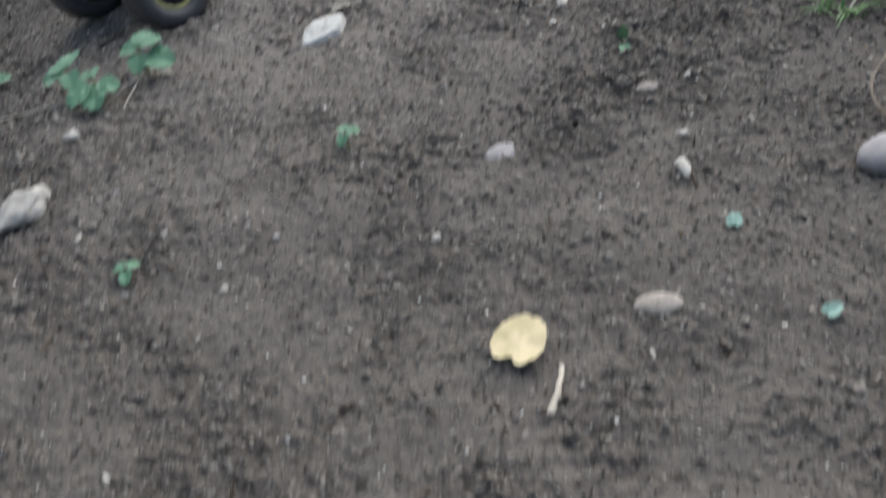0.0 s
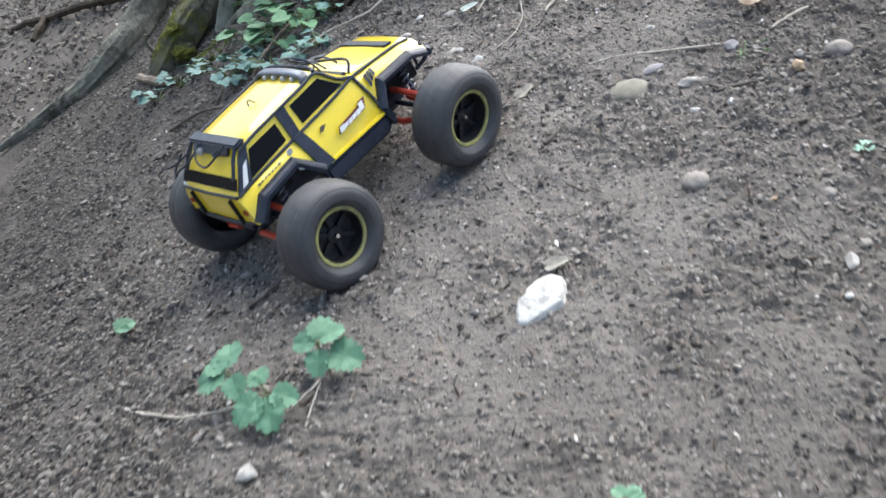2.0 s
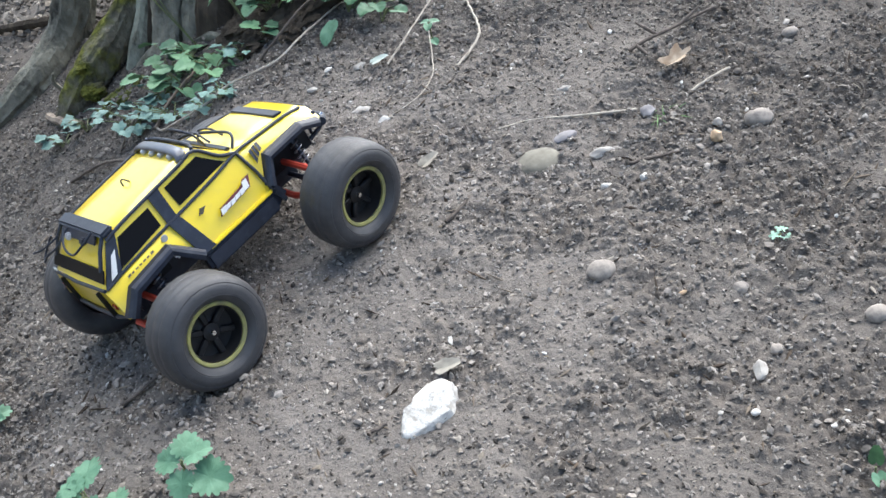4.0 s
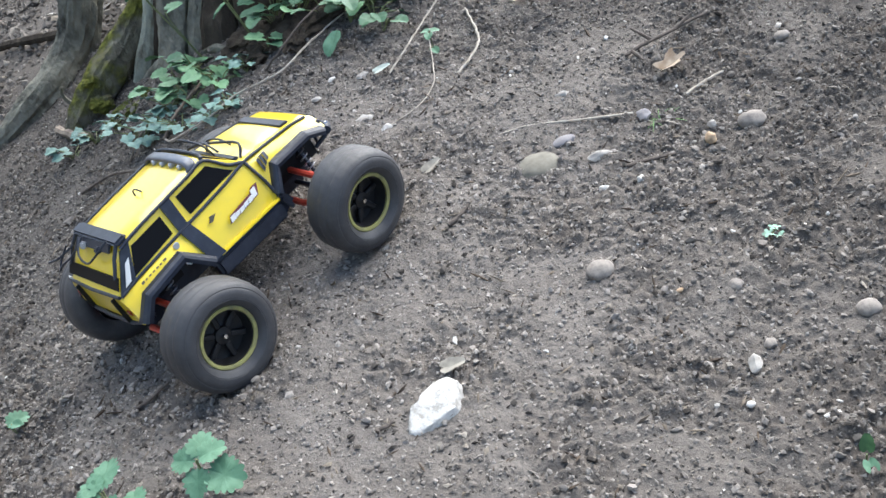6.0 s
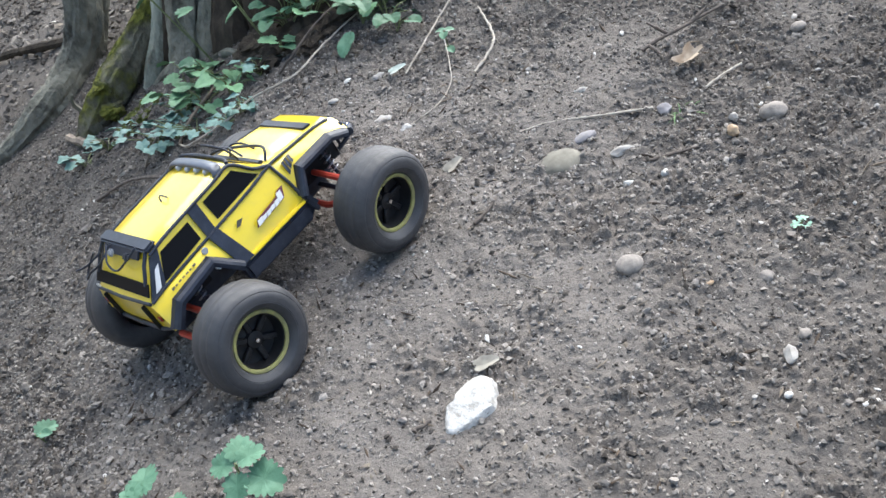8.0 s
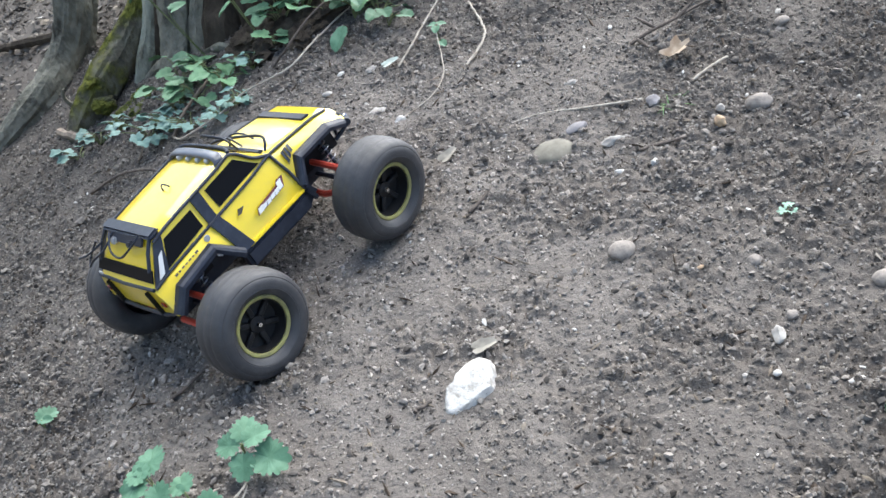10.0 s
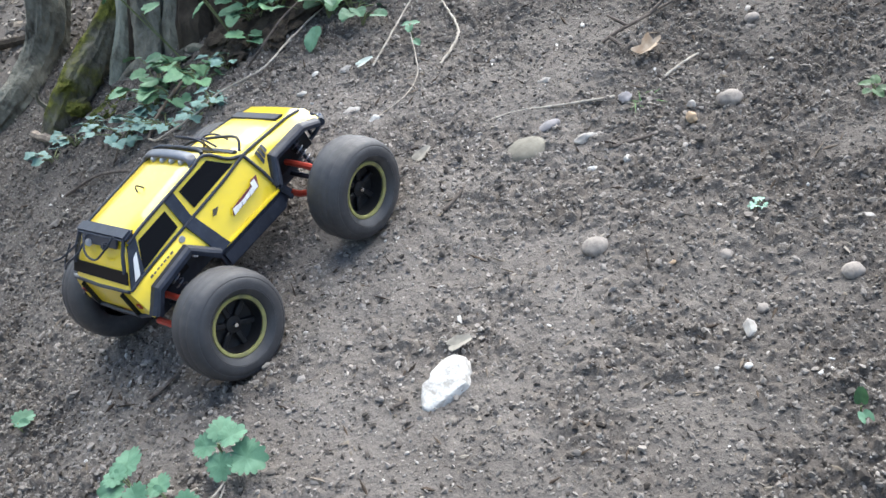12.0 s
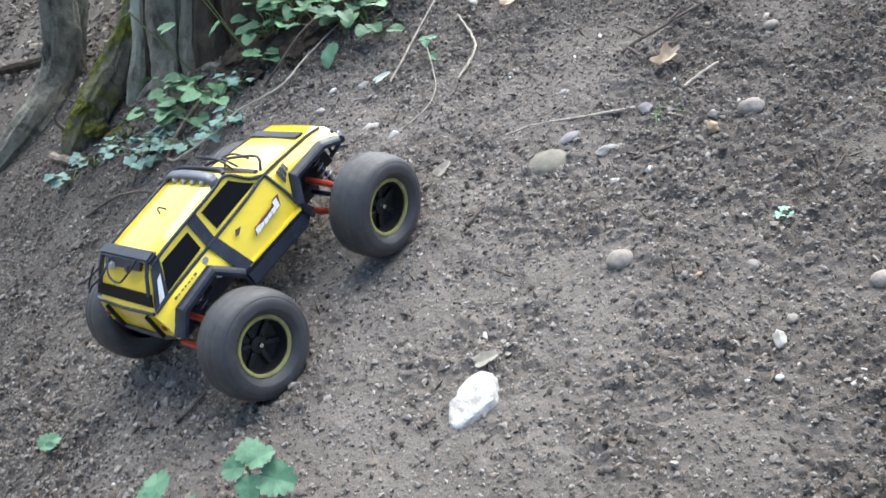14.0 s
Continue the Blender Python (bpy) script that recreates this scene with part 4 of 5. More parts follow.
for k, (x, y, r) in enumerate([(-0.085, 2.735, 0.011), (-0.005, 2.715, 0.012), (0.13, 2.755, 0.009), (0.28, 2.90, 0.016), (0.42, 2.86, 0.010), (0.66, 2.62, 0.011), (0.755, 2.60, 0.012), (0.43, 2.62, 0.007), (0.33, 2.62, 0.010), (0.745, 2.44, 0.008), (0.645, 2.385, 0.007), (0.585, 2.35, 0.008)]):
    stone(x, y, r * 0.72, r * 0.45, r * 0.3, 40 * k, 40 + k, (PALE_STONE, CHALK, PEBBLE)[k % 3], "small pale stone chip lying on the soil", 0.25, 0.3, 0.8, 2, name="stone_chip", group="pale chips on the upper bank")

for x, y, rx, ry, yaw in ((0.674, 1.533, 0.011, 0.006, 10), (0.366, 1.382, 0.008, 0.006, 40), (0.017, 1.445, 0.011, 0.009, 15), (0.70, 1.66, 0.008, 0.005, 60), (0.115, 1.33, 0.007, 0.005, 20), (-0.10, 1.455, 0.009, 0.004, 80)):
    stone(x, y, rx, ry, 0.004, yaw, int(x * 100) + 90, PALE_STONE, "small pale stone chip on the trodden soil", 0.25, 0.3, 0.9, 2, name="stone_chip", group="pale chips on the lower bank")
stone(0.531, 1.842, 0.0055, 0.005, 0.004, 5, 61, CHALK, "tiny round white stone on the soil", 0.25, 0.1, 0.3, name="stone_chip")
stone(0.488, 2.035, 0.008, 0.003, 0.003, 15, 62, ORANGE_STONE, "tiny long yellowish chip on the soil", 0.25, 0.2, 0.5, name="stone_chip")

# ---- twigs, stalks and roots ----


def twig(name, pts, r0, r1, mat, label, lift=None, seed=1, forks=(), per=6, category="twig"):
    """A stick along points of the bank: (x, y, height over the soil)."""
    line = smooth_line([on(x, y - 1.2 * z, z) for x, y, z in pts], per)
    rnd = random.Random(seed)
    line = [p + Vector((rnd.uniform(-1, 1), rnd.uniform(-1, 1), rnd.uniform(-0.4, 0.6))) * min(r0, 0.008) * 0.35 for p in line]
    n = len(line)
    bm = tube(line, [(r0 + (r1 - r0) * i / (n - 1)) * rnd.uniform(0.85, 1.15) for i in range(n)], 7)
    for k, (dx, dy, dz) in forks:
        p = line[int(k * (n - 1))]
        tube([p, p + Vector((dx, dy, dz)) * 0.5, p + Vector((dx, dy, dz))], [r1 * 1.1, r1, r1 * 0.6], 6, bm)
    ob = part(name, bm, mat)
    ob.matrix_world = LEVEL
    return tagged(ob, label, category)


twig("pale_twig", [(0.285, 2.440, 0.004), (0.336, 2.449, 0.006), (0.419, 2.437, 0.009), (0.492, 2.429, 0.008)], 0.0011, 0.0022, PALE_TWIG, "thin bleached twig lying across the soil", seed=2)
twig("pale_twig", [(0.578, 2.454, 0.006), (0.61, 2.478, 0.008), (0.643, 2.498, 0.006)], 0.0022, 0.0018, PALE_TWIG, "short straight bleached twig on the soil", seed=3)
twig("dark_branch", [(0.506, 2.596, 0.007), (0.540, 2.618, 0.012), (0.574, 2.635, 0.012), (0.654, 2.680, 0.010)], 0.0032, 0.0028, DARK_TWIG, "dark forked dead branch on the soil", seed=4, forks=[(0.15, (0.012, -0.035, 0.002)), (0.5, (-0.03, 0.03, 0.012)), (0.8, (0.03, 0.015, 0.015))], category="branch")
twig("curved_twig", [(0.225, 2.643, 0.004), (0.250, 2.685, 0.008), (0.266, 2.728, 0.012), (0.268, 2.742, 0.012), (0.262, 2.79, 0.010), (0.246, 2.868, 0.005)], 0.0024, 0.0020, PALE_TWIG, "curved pale twig lying on the soil", seed=5)
twig("dry_stalk", [(0.104, 2.688, 0.006), (0.138, 2.760, 0.020), (0.174, 2.843, 0.030), (0.215, 2.93, 0.045), (0.26, 3.02, 0.05)], 0.0017, 0.0015, PALE_TWIG, "long dry pale stalk leaning uphill", seed=6, category="stalk")
twig("thin_stalk", [(0.110, 2.526, 0.004), (0.159, 2.568, 0.008), (0.183, 2.620, 0.012), (0.186, 2.676, 0.020), (0.180, 2.78, 0.03)], 0.0011, 0.0010, PALE_TWIG, "thin dry curved stalk on the soil", seed=7, category="stalk")
twig("pale_root", [(-0.385, 2.80, 0.0), (-0.345, 2.755, 0.018), (-0.30, 2.745, 0.025), (-0.247, 2.750, 0.022), (-0.199, 2.777, 0.022), (-0.109, 2.787, 0.018), (-0.06, 2.85, 0.02), (-0.013, 2.924, 0.012), (0.02, 2.99, -0.01)], 0.0020, 0.0017, PALE_TWIG, "long pale bare root winding over the soil", seed=8, category="root")
twig("thin_root", [(-0.385, 2.80, 0.002), (-0.36, 2.84, 0.02), (-0.33, 2.90, 0.018), (-0.30, 2.96, 0.002)], 0.0036, 0.0028, ROOT_TWIG, "thin bare root by the tree", seed=9, category="root")
twig("thin_root", [(-0.60, 2.80, 0.002), (-0.52, 2.79, 0.01), (-0.44, 2.74, 0.012), (-0.40, 2.70, 0.002)], 0.0034, 0.0026, DARK_TWIG, "thin dark root on the soil", seed=10, category="root")
twig("broken_stick", [(-0.795, 3.205, 0.010), (-0.727, 3.125, 0.012), (-0.650, 3.045, 0.008)], 0.011, 0.009, ROOT_TWIG, "short broken stick at the tree's foot", seed=11, category="stick")
twig("fallen_branch", [(-1.95, 4.72, 0.0), (-1.775, 4.59, 0.02), (-1.608, 4.433, 0.02), (-1.369, 4.233, 0.03), (-1.20, 4.08, 0.03), (-1.03, 3.95, 0.0)], 0.010, 0.016, DARK_WOOD_SHADE, "dark fallen branch behind the tree", seed=12, forks=[(0.42, (0.0, -0.16, 0.0))], category="branch", per=9)
twig("stem_runner", [(-0.427, 1.916, 0.004), (-0.36, 1.868, 0.010), (-0.280, 1.824, 0.012), (-0.199, 1.815, 0.012), (-0.136, 1.830, 0.012)], 0.0024, 0.0020, PALE_TWIG, "dry runner at the foot of leafy seedlings", seed=13, forks=[(0.52, (0.005, -0.045, -0.008))], category="stalk")
twig("dry_stalk", [(-0.150, 1.770, 0.004), (-0.128, 1.795, 0.014), (-0.105, 1.822, 0.022), (-0.096, 1.836, 0.020)], 0.0016, 0.0012, PALE_TWIG, "dry pale stalk at the foot of a young herb", seed=31, category="stalk")
twig("dry_stalk", [(-0.115, 1.755, 0.003), (-0.108, 1.79, 0.010), (-0.098, 1.828, 0.018)], 0.0014, 0.0010, PALE_TWIG, "dry pale stalk at the foot of a young herb", seed=32, category="stalk")
twig("dry_stalk", [(0.985, 1.70, 0.05), (0.93, 1.63, 0.03), (0.905, 1.56, 0.016), (0.93, 1.47, 0.008)], 0.0020, 0.0017, ROOT_TWIG, "bent dry stalk by a grass clump", seed=14, category="stalk")
twig("thin_root", [(-0.47, 2.80, 0.004), (-0.45, 2.86, 0.02), (-0.42, 2.92, 0.02), (-0.40, 2.95, 0.01)], 0.0022, 0.0016, ROOT_TWIG, "thin dry stem among the ivy", seed=21, category="stalk")
twig("thin_root", [(-0.15, 2.83, 0.004), (-0.11, 2.86, 0.03), (-0.06, 2.93, 0.05), (0.0, 3.0, 0.06)], 0.0026, 0.0018, DARK_TWIG, "dark leaning stem among the herbs", seed=22, category="stalk")
twig("small_stick", [(0.104, 1.884, 0.003), (0.126, 1.896, 0.004)], 0.0030, 0.0022, DARK_TWIG, "short dark stick beside the flint", seed=15)
twig("small_stick", [(-0.26, 2.02, 0.004), (-0.22, 2.04, 0.006), (-0.17, 2.085, 0.004)], 0.0026, 0.002, DARK_TWIG, "short dark stick behind the wheel", seed=16)
twig("small_stick", [(0.455, 2.303, 0.004), (0.50, 2.308, 0.006), (0.535, 2.312, 0.004)], 0.0028, 0.002, DARK_TWIG, "short dark stick on the soil", seed=17)
twig("straw", [(0.482, 1.105, 0.004), (0.490, 1.134, 0.006), (0.497, 1.165, 0.004)], 0.0042, 0.0026, PALE_TWIG, "short piece of pale straw on soil", seed=18)
twig("small_stick", [(0.20, 2.24, 0.004), (0.225, 2.27, 0.006), (0.235, 2.29, 0.004)], 0.0030, 0.002, DARK_TWIG, "short dark stick on the soil", seed=19)


# ---- leaves and plants ----


def leaf_mesh(name, length, width, mat, seed=0, lobes=3, lobe=0.10, teeth=9, tooth=0.05, fold=0.25, droop=0.3, n=40, cleft=0.35, flare=0.12):
    """A leaf along +x from its stalk at 0: lobed and toothed edge, folded along the midrib, drooping."""
    rnd = random.Random(seed)
    off = Vector((seed * 2.3, seed * 1.1, 0))
    bm = bmesh.new()

    def lift(x, y):
        u = x / length
        vein = 0.045 * length * abs(math.sin(4 * math.atan2(y, x + 1e-6))) * min(1, math.hypot(x, y) / length * 1.5)
        return vein + abs(y) * fold - droop * length * u * u * 0.5 + 0.05 * length * noise.noise(Vector((x, y, 0)) * (3.0 / length) + off)

    def at(ang, k):
        c, s = math.cos(ang), math.sin(ang)
        e = 1 + lobe * math.cos(lobes * ang) + tooth * (abs(math.sin(teeth * ang)) - 0.5) * 2
        notch = 1 - cleft * math.exp(-((abs(ang) - math.pi) / 0.30) ** 2)
        x = length * (0.5 + 0.5 * c * e * k * notch)
        y = width * 0.5 * s * e * k * (1 + flare * c)
        return bm.verts.new((x, y, lift(x, y)))

    mid = bm.verts.new((length * 0.5, 0, lift(length * 0.5, 0)))
    angs = [-math.pi + 2 * math.pi * i / n for i in range(n)]
    a = [at(g, 0.5) for g in angs]
    b = [at(g, 1.0) for g in angs]
    for i in range(n):
        j = (i + 1) % n
        bm.faces.new((mid, a[i], a[j]))
        bm.faces.new((a[i], b[i], b[j], a[j]))
    me = bpy.data.meshes.new(name)
    bm.to_mesh(me)
    bm.free()
    for p in me.polygons:
        p.use_smooth = True
    me.materials.append(mat)
    return me


def leaf_part(parent, me, base, yaw, tilt, roll=0.0, label=""):
    """A leaf under a plant: its stalk end at base, pointing to yaw, tilted down by tilt."""
    ob = new("leaf", me)
    ob.parent = parent
    ob.matrix_basis = Matrix.Translation(base) @ pose(0, 0, 0, roll, tilt, yaw)
    return ob


def plant(name, x, y, label, leaves, stem_r=0.0011, mat=STEM, group="", category="plant", upright=False, face=0.0):
    """leaves: (mesh, dx, dy, height of the stalk's end, yaw, tilt, roll)."""
    ob = tagged(new(name), label, category, group)
    if name == "sprout":
        y -= 1.1 * sum(leaf[3] for leaf in leaves) / len(leaves)
    ob.matrix_world = Matrix.Translation(LEVEL @ on(x, y)) if upright else seat(x, y)
    for me, dx, dy, z, yaw, tilt, roll in leaves:
        end = Vector((dx, dy, z))
        part("stalk", tube(smooth_line([(dx * 0.05, dy * 0.05, -0.004), (dx * 0.45, dy * 0.45, z * 0.75), end], 4), stem_r, 5), mat, ob)
        leaf_part(ob, me, end, yaw, tilt - face * math.sin(radians(yaw)), roll + face * math.cos(radians(yaw)))
    return ob


BIG = [leaf_mesh("leaf", 0.043, 0.044, LEAF, s, 3, 0.15, 7.5, 0.105, 0.10, 0.25, 90, 0.0, 0.32) for s in range(4)]
MIDL = [leaf_mesh("leaf", 0.0325, 0.032, LEAF, s + 10, 3, 0.15, 6.5, 0.115, 0.12, 0.30, 78, 0.0, 0.32) for s in range(4)]
IVY = [leaf_mesh("leaf", size, size, LEAF_BLUE, s + 20, 5, 0.13, 7.5, 0.08, 0.22, 0.5) for s, size in enumerate((0.027, 0.020, 0.024, 0.016))]
GARDEN = [leaf_mesh("leaf", 0.038, 0.037, LEAF_BRIGHT, s + 30, 3, 0.14, 7.5, 0.09, 0.14, 0.35, 60) for s in range(4)]
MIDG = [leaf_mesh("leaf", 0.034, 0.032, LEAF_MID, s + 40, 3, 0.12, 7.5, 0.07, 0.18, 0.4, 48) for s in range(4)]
TINY = [leaf_mesh("leaf", 0.020, 0.016, LEAF, s + 50, 3, 0.05, 5, 0.03, 0.2, 0.3, 24) for s in range(3)]

DARKL = [leaf_mesh("leaf", 0.020, 0.015, LEAF_DARK, s + 60, 3, 0.1, 5, 0.05, 0.2, 0.3, 24) for s in range(3)]

# two young herbs with broad toothed leaves
plant("leafy_seedling", -0.095, 1.838, "young herb with toothed blue-green leaves on bare soil", [
    (MIDL[0], 0.001, 0.003, 0.053, 74, -4, 8), (MIDL[2], 0.003, 0.001, 0.054, 24, -2, -8), (MIDL[1], 0.000, 0.001, 0.051, 162, 4, -6), (BIG[2], 0.012, -0.006, 0.042, -22, 8, 4), (MIDL[3], 0.001, -0.003, 0.045, -95, 10, 0)], group="young herbs below the truck", face=12)
plant("leafy_seedling", -0.204, 1.818, "young herb with toothed blue-green leaves on bare soil", [
    (BIG[1], -0.001, 0.000, 0.050, 178, 4, 0), (MIDL[0], -0.004, 0.004, 0.053, 140, 0, 4), (BIG[3], 0.001, 0.004, 0.053, 96, 2, -5), (MIDL[2], 0.004, -0.002, 0.048, -70, 8, 0)], group="young herbs below the truck", face=12)
plant("leafy_seedling", -0.158, 1.790, "low herb with toothed blue-green leaves on bare soil", [
    (MIDL[2], -0.006, 0.006, 0.038, 112, 6, 0), (TINY[1], -0.006, 0.008, 0.040, 150, 6, 0), (MIDL[0], 0.008, -0.006, 0.036, -20, 8, 0), (BIG[1], 0.002, -0.010, 0.036, -82, 8, 0), (BIG[0], -0.004, -0.008, 0.038, -140, 8, 0)], group="young herbs below the truck", face=12)
plant("sprout", -0.505, 2.150, "single curled green leaf sprouting from soil", [(MIDL[1], 0.0, 0.0, 0.030, 40, 20, 25), (TINY[0], 0.01, 0.0, 0.028, -20, 10, 0)])
plant("sprout", -0.012, 1.384, "tiny green sprout on bare soil", [(TINY[0], 0, 0, 0.015, 40, 10, 0), (TINY[1], 0, 0, 0.015, 160, 10, 0), (TINY[2], 0, 0, 0.012, 280, 10, 0)])
plant("sprout", 0.244, 1.610, "small three-leaved green sprout on soil", [(TINY[0], 0, 0, 0.03, 10, 0, 0), (TINY[1], 0, 0, 0.032, 120, 5, 0), (TINY[2], 0, 0, 0.03, 250, 20, 0), (TINY[1], 0.004, 0, 0.03, 60, 5, 0)])
MINT = leaf_mesh("leaf", 0.0125, 0.013, LEAF_MINT, 71, 5, 0.30, 5, 0.08, 0.15, 0.3, 48)
plant("sprout", 0.622, 2.112, "small pale mint-green lobed leaf sprouting from soil", [(MINT, 0.001, 0.002, 0.010, 70, 0, 0), (MINT, -0.001, -0.001, 0.009, 170, 4, 0), (MINT, 0.001, -0.001, 0.009, -40, 6, 0)])
plant("sprout", 0.624, 1.757, "small upright green leaf on bare soil", [(DARKL[0], 0, 0, 0.016, 75, -50, 0), (TINY[2], 0, 0, 0.010, -80, 10, 0)])
plant("sprout", 0.849, 2.306, "dark green leafy tuft on bare soil", [(DARKL[k % 3], 0.004 * math.cos(k), 0.004 * math.sin(k), 0.012 + 0.004 * (k % 3), 72 * k, 5 - 25 * (k % 2), 0) for k in range(5)])
plant("sprout", 0.184, 2.775, "small clover-like green sprout on a stalk", [(TINY[0], 0, 0, 0.04, 20, 5, 0), (TINY[1], 0, 0, 0.04, 140, 5, 0), (TINY[2], 0, 0, 0.04, 260, 5, 0), (TINY[2], 0, -0.02, 0.02, 300, 5, 0)])


def grass_clump(x, y, n, size, seed, label, foot=0.014):
    rnd = random.Random(seed)
    ob = tagged(new("grass_clump"), label, "grass")
    ob.matrix_world = seat(x, y)
    for _ in range(n):
        bm = bmesh.new()
        a = rnd.uniform(0, 2 * math.pi)
        l, w, out = size * rnd.uniform(0.5, 1.2), rnd.uniform(0.019, 0.035) * min(size, 0.075) * (1.6 if size < 0.05 else 1.0), rnd.uniform(0.5, 1.15)
        b = Vector((rnd.gauss(0, foot), rnd.gauss(0, foot), -0.003))
        d, s = Vector((math.cos(a), math.sin(a), 0)), Vector((-math.sin(a), math.cos(a), 0))
        prev = None
        for k in range(5):
            t = k / 4
            p = b + d * (l * out * (0.4 * t + 0.6 * t * t)) + Vector((0, 0, l * (t - 0.62 * out * t * t) * 0.8))
            ww = w * (1 - t) ** 0.7 + 0.0002
            cur = (bm.verts.new(p - s * ww), bm.verts.new(p + Vector((0, 0, -ww * 0.5))), bm.verts.new(p + s * ww))
            if prev:
                bm.faces.new((prev[0], prev[1], cur[1], cur[0]))
                bm.faces.new((prev[1], prev[2], cur[2], cur[1]))
            prev = cur
        part("blade", bm, GRASS if rnd.random() < 0.8 else PALE_TWIG, ob)


grass_clump(0.530, 2.398, 16, 0.032, 3, "tiny tuft of green grass by a stone", 0.006)
grass_clump(0.925, 1.775, 30, 0.075, 1, "clump of green grass blades on bare soil")
grass_clump(0.985, 1.865, 34, 0.07, 2, "clump of green grass blades on bare soil")
plant("leafy_seedling", 1.0, 1.80, "herb with green leaves beside a grass clump", [(MIDG[k], 0.012 * math.cos(k * 2.1), 0.012 * math.sin(k * 2.1), 0.04 + 0.008 * (k % 2), 120 * k, 5, 0) for k in range(4)])


def lying_leaf(name, x, y, yaw, me, label, lift=0.006, pitch=0.0, lean=0.0, category="leaf"):
    ob = new(name, me)
    ob.matrix_world = seat(x, y - 1.3 * (lift + 0.004), yaw, lift, pitch, lean)
    return tagged(ob, label, category)


lying_leaf("fallen_leaf", 0.440, 1.180, 62, leaf_mesh("fallen_leaf", 0.066, 0.056, YELLOW_LEAF, 3, 3, 0.06, 7, 0.03, 0.10, -0.15), "yellowed fallen leaf lying on bare soil", 0.010)
lying_leaf("dry_leaf", 0.545, 2.535, 10, leaf_mesh("dry_leaf", 0.044, 0.034, DRY_LEAF, 4, 5, 0.26, 7, 0.08, 0.6, -0.7), "curled orange-brown dry leaf on soil", 0.010)
lying_leaf("dry_leaf", 0.180, 1.974, 8, leaf_mesh("dry_leaf", 0.034, 0.022, PALE_LEAF, 5, 3, 0.12, 5, 0.03, 0.2, -0.2), "small grey dead leaf beside the flint", 0.006)
lying_leaf("dry_leaf", 0.162, 2.380, 40, leaf_mesh("dry_leaf", 0.036, 0.020, PALE_LEAF, 6, 3, 0.15, 5, 0.04, 0.3, -0.3), "small pale dead leaf before the wheel", 0.008)
lying_leaf("dry_leaf", 0.330, 2.86, 30, leaf_mesh("dry_leaf", 0.045, 0.030, DRY_LEAF, 7, 3, 0.15, 5, 0.04, 0.3, -0.3), "curled brown dry leaf on soil", 0.008)
stone(0.052, 2.705, 0.013, 0.008, 0.004, 20, 65, PALE_STONE, "small white stone beside a bluish leaf", 0.25, 0.35, 0.9, name="stone_chip")
for x, y, yaw in ((0.761, 1.207, 30), (0.700, 1.352, 75)):
    lying_leaf("blue_leaf", x, y, yaw, leaf_mesh("blue_leaf", 0.022, 0.018, LEAF_BLUE, int(x * 50), 3, 0.12, 5, 0.04, 0.2, -0.2), "small bluish-green leaf scrap on soil", 0.006)
lying_leaf("blue_leaf", 0.072, 2.705, 20, leaf_mesh("blue_leaf", 0.034, 0.018, FADED_LEAF, 9, 3, 0.15, 5, 0.04, 0.2, -0.2), "small fallen faded whitish-green leaf on soil", 0.008)


def undergrowth(name, x, y, n, spread_, height, meshes, seed, label, group, size=1.0):
    """A low plant with n leaves round its foot."""
    rnd = random.Random(seed)
    leaves = []
    for k in range(round(n * (3.2 if meshes is IVY else 1.15))):
        a = rnd.uniform(0, 360)
        d = spread_ * math.sqrt(rnd.random())
        leaves.append((rnd.choice(meshes), d * math.cos(radians(a)), d * math.sin(radians(a)), height * rnd.uniform(0.5, 1.2), a + rnd.uniform(-60, 60), rnd.uniform(-18, 18), rnd.uniform(-20, 20)))
    return plant(name, x, y, label, leaves, group=group, upright=True)


for k, (x, y, n, sp, hh) in enumerate([(-0.40, 3.01, 6, 0.05, 0.045), (-0.345, 2.97, 7, 0.05, 0.05), (-0.335, 2.88, 7, 0.05, 0.03), (-0.262, 2.85, 6, 0.045, 0.04), (-0.43, 2.98, 4, 0.04, 0.045), (-0.30, 2.92, 7, 0.05, 0.04), (-0.38, 2.93, 6, 0.05, 0.04)]):
    undergrowth("hedge_herb", x, y, n, sp, hh, GARDEN + MIDG[:1], 100 + k, "low herb with round bright green leaves by the tree", "green herbs at the tree's foot")
for k, (x, y, n, sp, hh) in enumerate([(-0.690, 3.00, 5, 0.045, 0.015), (-0.625, 3.005, 4, 0.04, 0.02), (-0.565, 3.00, 4, 0.03, 0.02), (-0.45, 2.855, 7, 0.06, 0.02), (-0.40, 2.84, 7, 0.05, 0.025), (-0.392, 2.90, 6, 0.05, 0.03), (-0.225, 2.75, 5, 0.04, 0.025), (-0.26, 2.74, 4, 0.03, 0.02), (-0.34, 2.79, 4, 0.05, 0.02), (-0.2, 2.87, 4, 0.04, 0.03)]):
    undergrowth("ground_ivy", x, y, n, sp, hh, IVY, 200 + k, "creeping ivy with dusty blue-green leaves on soil", "ivy creeping over the soil")
